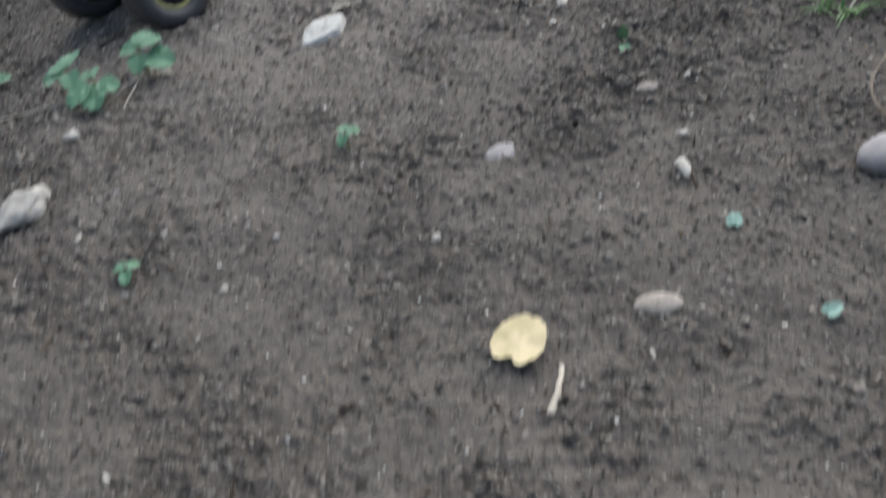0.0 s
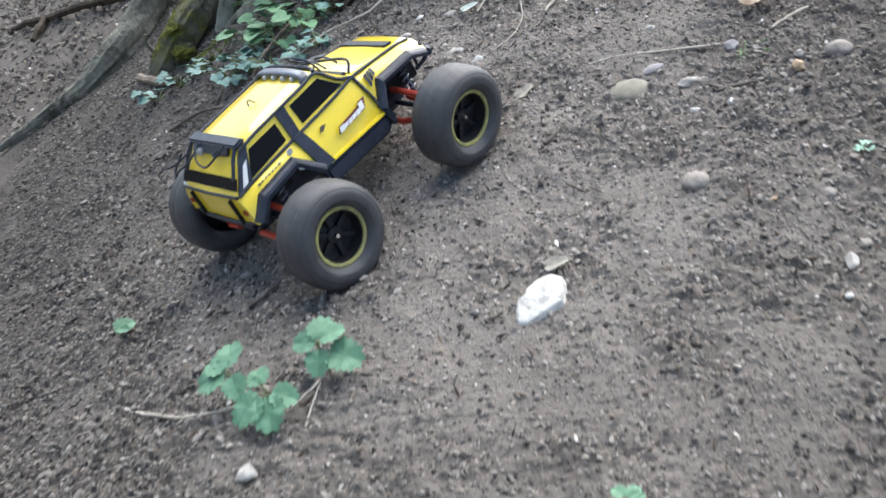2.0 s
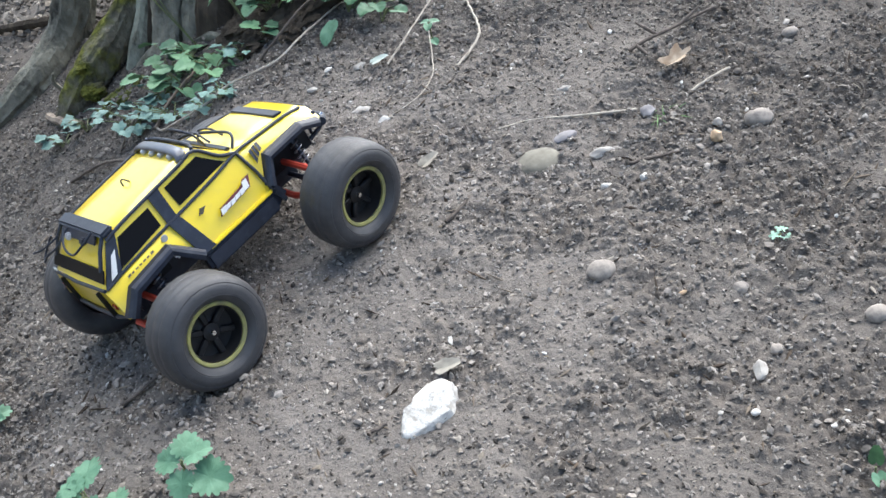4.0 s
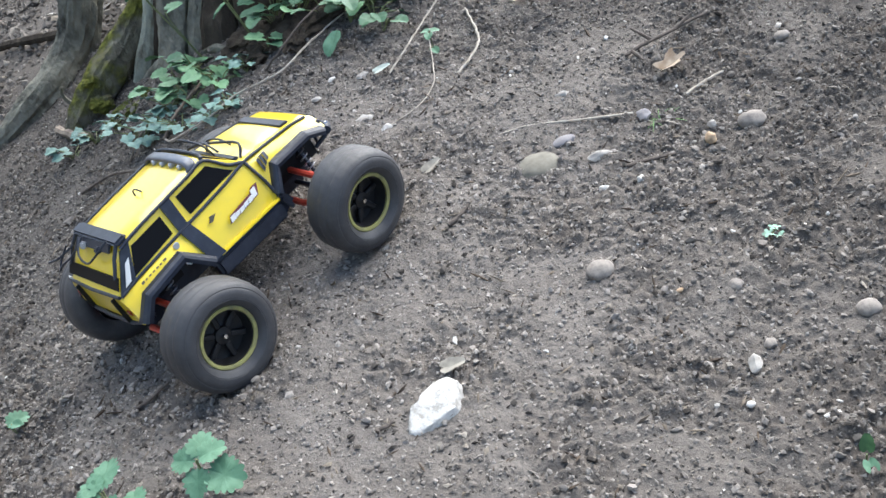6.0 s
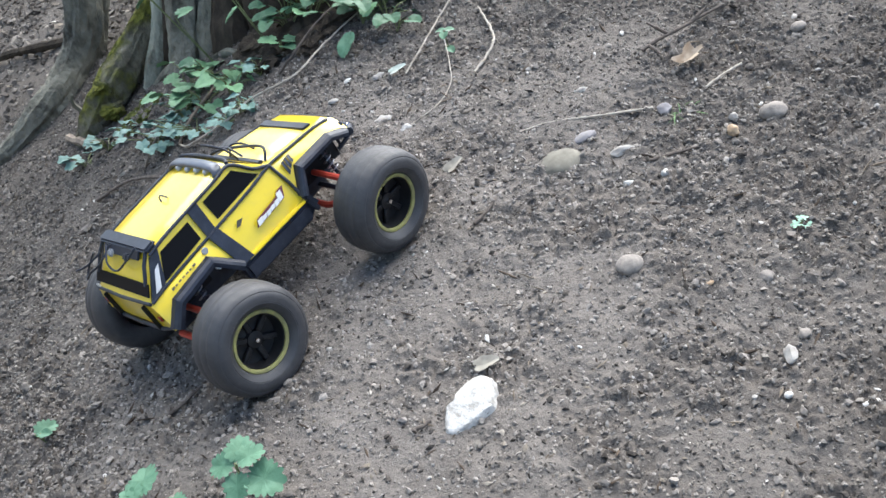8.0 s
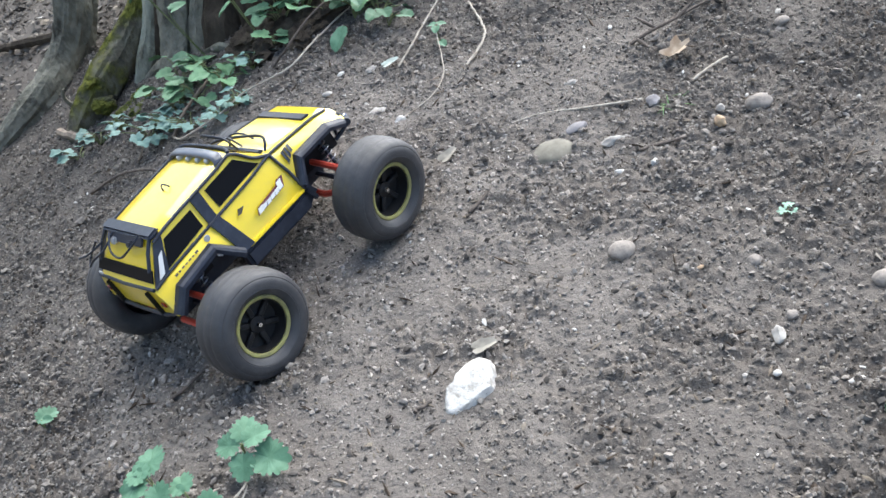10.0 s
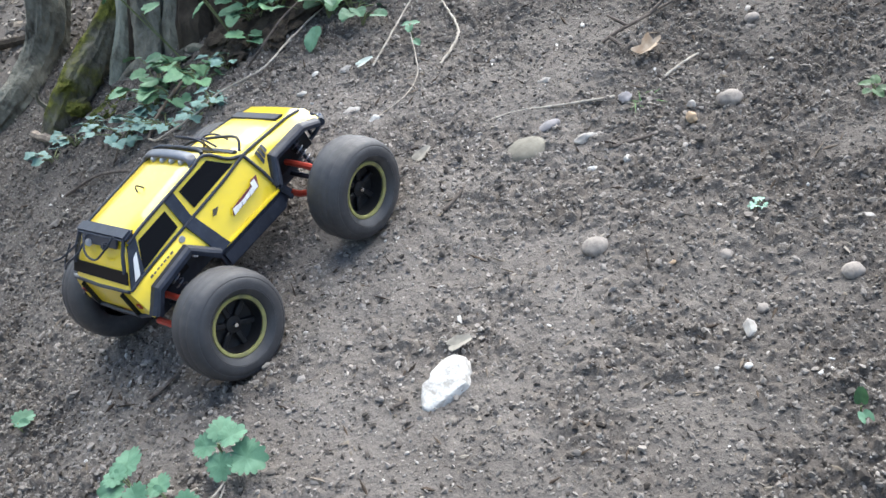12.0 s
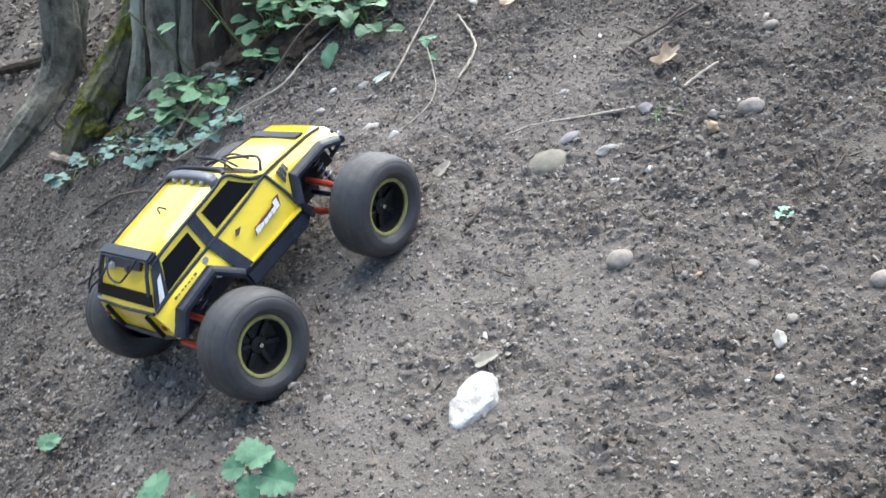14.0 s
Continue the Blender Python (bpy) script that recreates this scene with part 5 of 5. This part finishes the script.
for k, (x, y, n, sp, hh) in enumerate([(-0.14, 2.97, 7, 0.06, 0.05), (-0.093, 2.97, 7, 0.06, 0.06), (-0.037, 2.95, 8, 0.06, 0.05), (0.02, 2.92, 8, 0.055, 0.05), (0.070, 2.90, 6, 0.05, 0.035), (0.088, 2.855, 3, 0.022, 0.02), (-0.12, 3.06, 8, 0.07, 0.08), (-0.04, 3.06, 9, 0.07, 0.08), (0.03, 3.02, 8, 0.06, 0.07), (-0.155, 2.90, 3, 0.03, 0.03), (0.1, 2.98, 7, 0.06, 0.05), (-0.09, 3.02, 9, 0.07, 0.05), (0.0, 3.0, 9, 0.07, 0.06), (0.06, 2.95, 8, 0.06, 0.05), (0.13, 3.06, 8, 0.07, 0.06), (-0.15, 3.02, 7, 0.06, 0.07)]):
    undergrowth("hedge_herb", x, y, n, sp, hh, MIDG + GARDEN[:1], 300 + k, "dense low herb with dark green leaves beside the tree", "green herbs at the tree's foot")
plant("hedge_herb", -0.002, 2.845, "single broad green leaf on a leaning stalk", [(leaf_mesh("leaf", 0.052, 0.040, LEAF, 5, 3, 0.06, 9, 0.03, 0.16, 0.2, 60, 0.0, 0.1), 0.01, -0.01, 0.03, -122, 25, 10)])
plant("tall_herb", -0.335, 3.05, "tall thin green stalk with few leaves by the tree", [(GARDEN[0], 0.0, 0.0, 0.20, 170, 5, 10), (GARDEN[1], 0.01, 0.0, 0.13, 20, 5, 10), (GARDEN[2], 0.0, -0.01, 0.24, 60, 5, 10)])
plant("tall_herb", -0.18, 2.95, "tall thin green stalk with few leaves by the tree", [(GARDEN[3], 0.0, 0.0, 0.11, 200, 5, 10), (MIDG[1], 0.01, 0.0, 0.18, 20, 5, 10), (MIDG[2], 0.0, -0.01, 0.22, 100, 5, 10)])

# ---- the old tree ----
tree = tagged(new("tree"), "old grey tree with spreading mossy roots and a hollow stem", "tree")
tree.matrix_world = LEVEL


def limb(line, radii, mat, name, label, seed, segs=40, flute=0.15, lumps=(), per=9):
    """A root or stem with flutes and swellings along its line."""
    pts = smooth_line(line, per)
    n = len(pts)
    bm = bmesh.new()
    rings, side = [], None
    for i, p in enumerate(pts):
        way = (pts[min(i + 1, n - 1)] - pts[max(i - 1, 0)]).normalized()
        if side is None:
            side = Vector((1, 0, 0)) - way * way.x
        side = (side - way * side.dot(way)).normalized()
        other = way.cross(side)
        u = i / (n - 1) * (len(radii) - 1)
        k = min(int(u), len(radii) - 2)
        r = radii[k] + (radii[k + 1] - radii[k]) * (u - k)
        ring = []
        for j in range(segs):
            a = 2 * math.pi * j / segs
            d = side * math.cos(a) + other * math.sin(a)
            q = Vector((math.cos(a) * 1.6, math.sin(a) * 1.6, i * 0.06 + seed * 7))
            q2 = Vector((math.cos(a) * 4, math.sin(a) * 4, i * 0.22 + seed * 3))
            q3 = Vector((math.cos(a) * 2.6, math.sin(a) * 2.6, i * 0.035 + seed * 5))
            ring.append(bm.verts.new(p + d * r * (1 + flute * 1.3 * noise.noise(q) + flute * 0.6 * noise.noise(q2) + flute * (1.5 * abs(noise.noise(q3)) - 0.3))))
        rings.append(ring)
    for a, b in zip(rings, rings[1:]):
        for j in range(segs):
            bm.faces.new((a[j], a[(j + 1) % segs], b[(j + 1) % segs], b[j]))
    bm.faces.new(rings[0][::-1])
    bm.faces.new(rings[-1])
    for at, r in lumps:
        b = rock(r * 1.1, r * 0.95, r * 0.85, int(r * 1e4), 0.55, 0, 4)
        bmesh.ops.translate(b, vec=at, verts=b.verts)
        me = bpy.data.meshes.new("tmp")
        b.to_mesh(me)
        b.free()
        bm.from_mesh(me)
        bpy.data.meshes.remove(me)
    return part(name, bm, mat, tree, label)


def up(p, k, dx=0.0, dy=0.0):
    """A point k metres straight above p, shifted a little."""
    return Vector(p) + UP * k + Vector((dx, dy, 0))


A = Vector((-0.845, 3.56, -0.25))
limb([(-1.36, 3.36, -0.50), (-1.193, 3.37, -0.43), (-1.113, 3.38, -0.40), (-1.038, 3.39, -0.372), (-0.979, 3.415, -0.339), (-0.922, 3.465, -0.309), (-0.885, 3.535, -0.282), (-0.849, 3.585, -0.245), (-0.822, 3.605, -0.193), (-0.80, 3.62, -0.137), (-0.774, 3.65, -0.059), (-0.70, 3.70, 0.15), up(A, 0.9, -0.04, 0.05), up(A, 2.2, -0.1, 0.1)], [0.008, 0.017, 0.026, 0.034, 0.040, 0.044, 0.047, 0.047, 0.048, 0.049, 0.049, 0.046, 0.04, 0.038], BARK, "stem", "grey stem with a long root", 1, 52, 0.17)
limb([(-0.835, 3.59, -0.34), (-0.819, 3.61, -0.275), (-0.797, 3.63, -0.22), (-0.769, 3.65, -0.161), (-0.735, 3.68, -0.084), (-0.66, 3.74, 0.15)], [0.020, 0.023, 0.022, 0.021, 0.021, 0.02], BARK, "root", "", 2, 26, 0.25)
limb([(-0.752, 3.135, -0.285), (-0.717, 3.160, -0.243), (-0.676, 3.190, -0.202), (-0.632, 3.232, -0.167), (-0.590, 3.275, -0.137), (-0.552, 3.302, -0.096), (-0.515, 3.330, -0.053), (-0.486, 3.36, -0.001), (-0.453, 3.40, 0.073), (-0.36, 3.46, 0.35), (-0.22, 3.5, 0.7)], [0.018, 0.032, 0.044, 0.049, 0.042, 0.033, 0.029, 0.028, 0.028, 0.028, 0.026], BARK_MOSS, "mossy_root", "root thickly covered in green moss", 3, lumps=[((-0.644, 3.146, -0.200), 0.024), ((-0.655, 3.178, -0.158), 0.020)])
limb([(-0.735, 3.20, -0.215), (-0.745, 3.195, -0.185), (-0.735, 3.19, -0.160)], [0.006, 0.005, 0.003], BARK, "root", "", 12, 12)
T = Vector((-0.315, 3.33, -0.09))
limb([up(T, -0.12, -0.02, -0.03), T, up(T, 0.12, 0.01, 0.01), up(T, 0.35, 0.01, 0.03), up(T, 0.9, 0.02, 0.06), up(T, 2.4, 0.05, 0.1)], [0.125, 0.110, 0.100, 0.098, 0.095, 0.075], BARK, "stem", "thick grey main stem", 4, 44, 0.16)
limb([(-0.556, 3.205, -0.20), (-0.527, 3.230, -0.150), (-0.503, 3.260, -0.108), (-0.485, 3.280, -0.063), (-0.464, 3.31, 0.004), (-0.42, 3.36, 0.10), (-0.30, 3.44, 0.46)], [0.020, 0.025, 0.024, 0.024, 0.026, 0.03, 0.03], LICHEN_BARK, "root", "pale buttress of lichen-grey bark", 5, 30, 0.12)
# Shade of the seam, put in as a thin dark limb.
limb([(-0.497, 3.185, -0.19), (-0.480, 3.195, -0.12), (-0.463, 3.215, -0.07), (-0.447, 3.235, -0.02), (-0.42, 3.27, 0.06), (-0.38, 3.32, 0.2)], [0.010, 0.011, 0.011, 0.012, 0.012, 0.012], DARK_WOOD_SHADE, "seam", "thin dark limb for the shaded gap by the buttress", 14, 14)
limb([(-0.440, 3.15, -0.19), (-0.424, 3.168, -0.125), (-0.415, 3.185, -0.085), (-0.404, 3.21, -0.035), (-0.38, 3.25, 0.042), (-0.355, 3.29, 0.126), (-0.235, 3.386, 0.5)], [0.052, 0.047, 0.043, 0.043, 0.045, 0.047, 0.05], BARK, "root", "", 6, 40, 0.16)
limb([(-0.372, 3.12, -0.15), (-0.366, 3.15, -0.09), (-0.352, 3.18, -0.04), (-0.324, 3.22, 0.038), (-0.24, 3.28, 0.25)], [0.026, 0.022, 0.018, 0.018, 0.018], BARK, "root", "", 11, 20, 0.25)
# Solid limbs without a recess: the hollow's shade is put into their colour.
limb([(-0.30, 3.10, -0.14), (-0.295, 3.13, -0.078), (-0.285, 3.16, -0.04), (-0.262, 3.19, 0.022), (-0.23, 3.23, 0.10), (-0.12, 3.32, 0.45)], [0.058, 0.056, 0.054, 0.056, 0.06, 0.06], DARK_WOOD_SHADE, "hollow", "dark hollow in the stem, a solid limb coloured as shade", 7)
limb([(-0.18, 3.09, -0.08), (-0.17, 3.12, 0.0), (-0.15, 3.17, 0.10), (-0.12, 3.22, 0.3), (-0.08, 3.28, 0.7)], [0.06, 0.072, 0.07, 0.06, 0.05], DARK_WOOD_SHADE, "hollow", "", 13)
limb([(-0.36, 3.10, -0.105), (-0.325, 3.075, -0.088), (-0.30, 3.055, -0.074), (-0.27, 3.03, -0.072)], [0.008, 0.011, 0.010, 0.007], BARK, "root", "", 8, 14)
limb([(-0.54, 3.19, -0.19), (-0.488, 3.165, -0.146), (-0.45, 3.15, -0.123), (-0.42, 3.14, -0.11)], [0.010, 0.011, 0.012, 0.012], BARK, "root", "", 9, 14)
# Added dark mass that stands in for the shade among the herbs.
limb([(-0.06, 3.12, -0.09), (-0.05, 3.16, -0.02), (-0.04, 3.22, 0.06), (-0.03, 3.28, 0.12)], [0.075, 0.08, 0.07, 0.04], DARK_WOOD_SHADE, "shade_mass", "dark mass added for the shade among the herbs", 10)
for k, (p, q, r) in enumerate(((up(T, 2.2, 0.05, 0.1), up(T, 3.4, 0.8, 0.5), 0.05), (up(T, 2.3, 0.05, 0.1), up(T, 3.9, -0.2, 0.7), 0.055), (up(A, 2.1, -0.1, 0.1), up(A, 3.4, -0.7, 0.2), 0.035), (up(A, 2.1, -0.1, 0.1), up(A, 3.7, 0.2, 0.9), 0.03))):
    limb([p, (Vector(p) + Vector(q)) / 2 + Vector((0.05, -0.05, 0.08)), q], [r, r * 0.75, r * 0.35], BARK, "limb", "", 20 + k, 12)


def crown():
    """Many small leaves in clumps round the limbs, high over the bank."""
    rnd = np.random.default_rng(4)
    ends = [up(T, 3.4, 0.8, 0.5), up(T, 3.9, -0.2, 0.7), up(A, 3.4, -0.7, 0.2), up(A, 3.7, 0.2, 0.9), up(T, 3.2, 0.3, 0.4), up(A, 3.0, -0.4, 0.5)]
    c = np.array([ends[i][:] for i in rnd.integers(0, len(ends), 90)]) + rnd.normal(0, 0.38, (90, 3))
    p = c[rnd.integers(0, 90, 5200)] + rnd.normal(0, 0.13, (5200, 3))
    a = rnd.normal(size=(5200, 3))
    a /= np.linalg.norm(a, axis=1)[:, None]
    b = np.cross(a, rnd.normal(size=(5200, 3)))
    b /= np.linalg.norm(b, axis=1)[:, None]
    n = np.cross(a, b)
    l, w = 0.045, 0.02
    v = np.stack([p - a * l, p + b * w + n * 0.006, p + a * l, p - b * w + n * 0.006], 1).reshape(-1, 3)
    i = np.arange(5200)[:, None] * 4
    f = np.concatenate([i + np.array([[0, 1, 3]]), i + np.array([[1, 2, 3]])])
    ob = new("crown", mesh_arrays("crown", v, f, LEAF))
    ob.parent = tree
    tagged(ob, "loose crown of small green leaves", kind="stuff")


crown()
for k, (x, y, r) in enumerate(((-0.575, 3.085, 0.030), (-0.53, 3.045, 0.022), (-0.545, 3.115, 0.024), (-0.50, 3.08, 0.020), (-0.60, 3.05, 0.016))):
    moss = part("moss_cushion", rock(r, r * 0.75, 0.007, 77 + k, 0.6, 0, 4, 3.0), MOSS)
    moss.matrix_world = seat(x, y, 37 * k, 0.001)
    tagged(moss, "flat green moss cushion at the foot of the tree", "moss", "moss cushions by the tree")

# Flat heaps added for the dark soil and herb shade, put into colour.
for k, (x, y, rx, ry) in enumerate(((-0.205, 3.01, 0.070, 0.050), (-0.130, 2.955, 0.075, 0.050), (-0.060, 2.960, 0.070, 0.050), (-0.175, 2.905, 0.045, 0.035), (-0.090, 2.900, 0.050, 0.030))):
    heap = part("shade_heap", rock(rx, ry, 0.020, 90 + k, 0.45, 0, 4, 3.0), DARK_WOOD_SHADE)
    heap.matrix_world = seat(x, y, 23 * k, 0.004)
    tagged(heap, "dark heap added for dark soil and shade under the herbs", "leaf mould", "heaps of leaf mould")

# ---- loose soil, chips and litter, too many to count ----
ICO = bmesh.new()
bmesh.ops.create_icosphere(ICO, subdivisions=1, radius=1)
ICO_V = np.array([v.co[:] for v in ICO.verts])
ICO_F = np.array([[v.index for v in f.verts] for f in ICO.faces])
ICO.free()
OCT_V = np.array([(1, 0, 0), (0, 1, 0), (-1, 0, 0), (0, -1, 0), (0, 0, 1), (0, 0, -1)], dtype=float)
OCT_F = np.array([(0, 1, 4), (1, 2, 4), (2, 3, 4), (3, 0, 4), (1, 0, 5), (2, 1, 5), (3, 2, 5), (0, 3, 5)])


def scatter(name, n, mat, sizes, shape, seed, label, category, sink=0.3, where=None, jag=0.25, box_=(-1.15, 1.1, 0.95, 3.5), smooth=False, form=(ICO_V, ICO_F)):
    """n small lumps strewn over the bank, as one mesh."""
    rnd = np.random.default_rng(seed)
    V, F = form
    xs, ys = [], []
    while sum(map(len, xs)) < n:
        x, y = rnd.uniform(box_[0], box_[1], n), rnd.uniform(box_[2], box_[3], n)
        keep = rnd.random(n) < (where(x, y) if where else 1)
        xs.append(x[keep]), ys.append(y[keep])
    x, y = np.concatenate(xs)[:n], np.concatenate(ys)[:n]
    size = np.exp(rnd.normal(math.log(sizes[0]), sizes[1], n))
    size = np.clip(size, sizes[0] * 0.4, sizes[2])
    sc = size[:, None] * np.array(shape)[None, :] * rnd.uniform(0.6, 1.4, (n, 3))
    v = V[None] * (1 + jag * rnd.uniform(-1, 1, (n, len(V), 1))) * sc[:, None, :]
    yaw, tip, rol = rnd.uniform(0, 2 * math.pi, n), rnd.normal(0, 0.35, n), rnd.normal(0, 0.35, n)
    c, s = np.cos(tip)[:, None], np.sin(tip)[:, None]
    v = np.stack([v[..., 0], v[..., 1] * c - v[..., 2] * s, v[..., 1] * s + v[..., 2] * c], -1)
    c, s = np.cos(rol)[:, None], np.sin(rol)[:, None]
    v = np.stack([v[..., 0] * c + v[..., 2] * s, v[..., 1], -v[..., 0] * s + v[..., 2] * c], -1)
    c, s = np.cos(yaw)[:, None], np.sin(yaw)[:, None]
    v = np.stack([v[..., 0] * c - v[..., 1] * s, v[..., 0] * s + v[..., 1] * c, v[..., 2]], -1)
    x0 = -0.12 - 0.35 * np.maximum(0, 2.1 - y)
    z = -0.42 * 0.06 * np.logaddexp(0, (x0 - x) / 0.06) + relief(x, y)
    z = z - ruts(x, y)
    v = v + np.stack([x, y, z + sc[:, 2] * (1 - 2 * sink)], 1)[:, None, :]
    f = F[None] + (np.arange(n) * len(V))[:, None, None]
    ob = new(name, mesh_arrays(name, v.reshape(-1, 3), f.reshape(-1, 3), mat, smooth))
    ob.matrix_world = LEVEL
    tagged(ob, label, category, kind="stuff")


OCT = (OCT_V, OCT_F)


def edge(x, y):
    """Fades the fine strewing out towards the rim of the trodden stretch."""
    rim = np.minimum(np.minimum(x + 1.5, 1.45 - x), np.minimum(y - 0.55, 4.0 - y)) + 0.2 * lattice(x, y, 0.4, 31)
    return np.clip(rim / 0.45, 0, 1)


packed = lambda x, y: 0.45 + 0.55 * crumb(x, y) ** 1.3
loose = lambda x, y: (0.20 + 0.80 * crumb(x, y) ** 1.2) * edge(x, y)
wide = lambda x, y: np.exp(-((x / 3.0) ** 2 + ((y - 2.2) / 3.0) ** 2)) * (edge(x, y) < 0.25)
BANK = (-1.5, 1.45, 0.6, 4.0)
NEAR = (-1.25, 1.1, 0.95, 3.7)
scatter("soil_grains", 40000, CLOD, (0.0014, 0.40, 0.0034), (1.3, 1.0, 0.8), 10, "fine loose grains of woodland soil", "soil", where=loose, jag=0.45, form=OCT, box_=BANK, sink=0.25)
scatter("soil_flakes", 170000, CRUMB, (0.0015, 0.40, 0.0034), (1.5, 1.0, 0.70), 21, "small loose flakes of woodland soil", "soil", where=packed, jag=0.3, form=OCT, box_=NEAR, sink=0.20)
scatter("soil_crumbs", 32000, CRUMB, (0.0021, 0.36, 0.0044), (1.35, 1.0, 0.75), 11, "loose dark crumbs of woodland soil", "soil", where=lambda x, y: 0.2 + 0.8 * crumb(x, y) ** 1.6, jag=0.4, box_=NEAR, sink=0.22)
scatter("soil_clods", 2600, CRUMB, (0.0038, 0.34, 0.0075), (1.35, 1.0, 0.75), 12, "larger dark clods of woodland soil", "soil", where=lambda x, y: (0.02 + 0.98 * crumb(x, y) ** 1.5) * (0.12 + 0.88 / (1 + np.exp((x + 0.16 + 0.35 * np.maximum(0, 2.1 - y)) / 0.06))), jag=0.45, sink=0.3)
scatter("dry_litter", 11000, CHIP, (0.0014, 0.42, 0.0040), (1.7, 0.9, 0.35), 13, "pale dry husks and chips strewn on soil", "litter", sink=0.05, where=lambda x, y: 0.3 + 0.7 * np.clip(0.5 + lattice(x, y, 0.16, 21), 0, 1) * edge(x, y), box_=BANK, form=OCT)
scatter("grit", 360, PALE_STONE, (0.0022, 0.35, 0.0042), (1.2, 1.0, 0.7), 14, "small pale grit stones strewn on soil", "grit", sink=0.25)
scatter("chalk_chips", 420, CHALK, (0.0017, 0.40, 0.0038), (1.4, 1.0, 0.5), 24, "tiny white chips of chalk strewn on soil", "grit", sink=0.1)
scatter("twig_litter", 2600, TWIGLET, (0.0013, 0.35, 0.0026), (7.0, 1.0, 0.9), 15, "short bits of brown twig on soil", "litter", sink=0.2, jag=0.1, form=OCT)
scatter("far_crumbs", 16000, CLOD, (0.006, 0.45, 0.016), (1.3, 1.0, 0.7), 16, "loose dark crumbs of soil behind the tree", "soil", where=lambda x, y: 0.3 + 0.7 * crumb(x, y), jag=0.35, form=OCT, box_=(-2.8, 1.6, 3.4, 6.2))
scatter("far_litter", 800, CHIP, (0.005, 0.45, 0.014), (1.6, 0.9, 0.35), 17, "pale dry litter behind the tree", "litter", sink=0.1, form=OCT, box_=(-2.8, 1.6, 3.4, 6.2))
scatter("bank_crumbs", 30000, CLOD, (0.006, 0.5, 0.02), (1.3, 1.0, 0.6), 18, "loose dark crumbs of soil over the bank", "soil", where=wide, jag=0.35, form=OCT, box_=(-7, 7, -4, 9))
scatter("bank_litter", 3000, CHIP, (0.007, 0.5, 0.02), (1.6, 0.9, 0.3), 19, "pale dry litter over the bank", "litter", sink=0.1, where=wide, form=OCT, box_=(-7, 7, -4, 9))
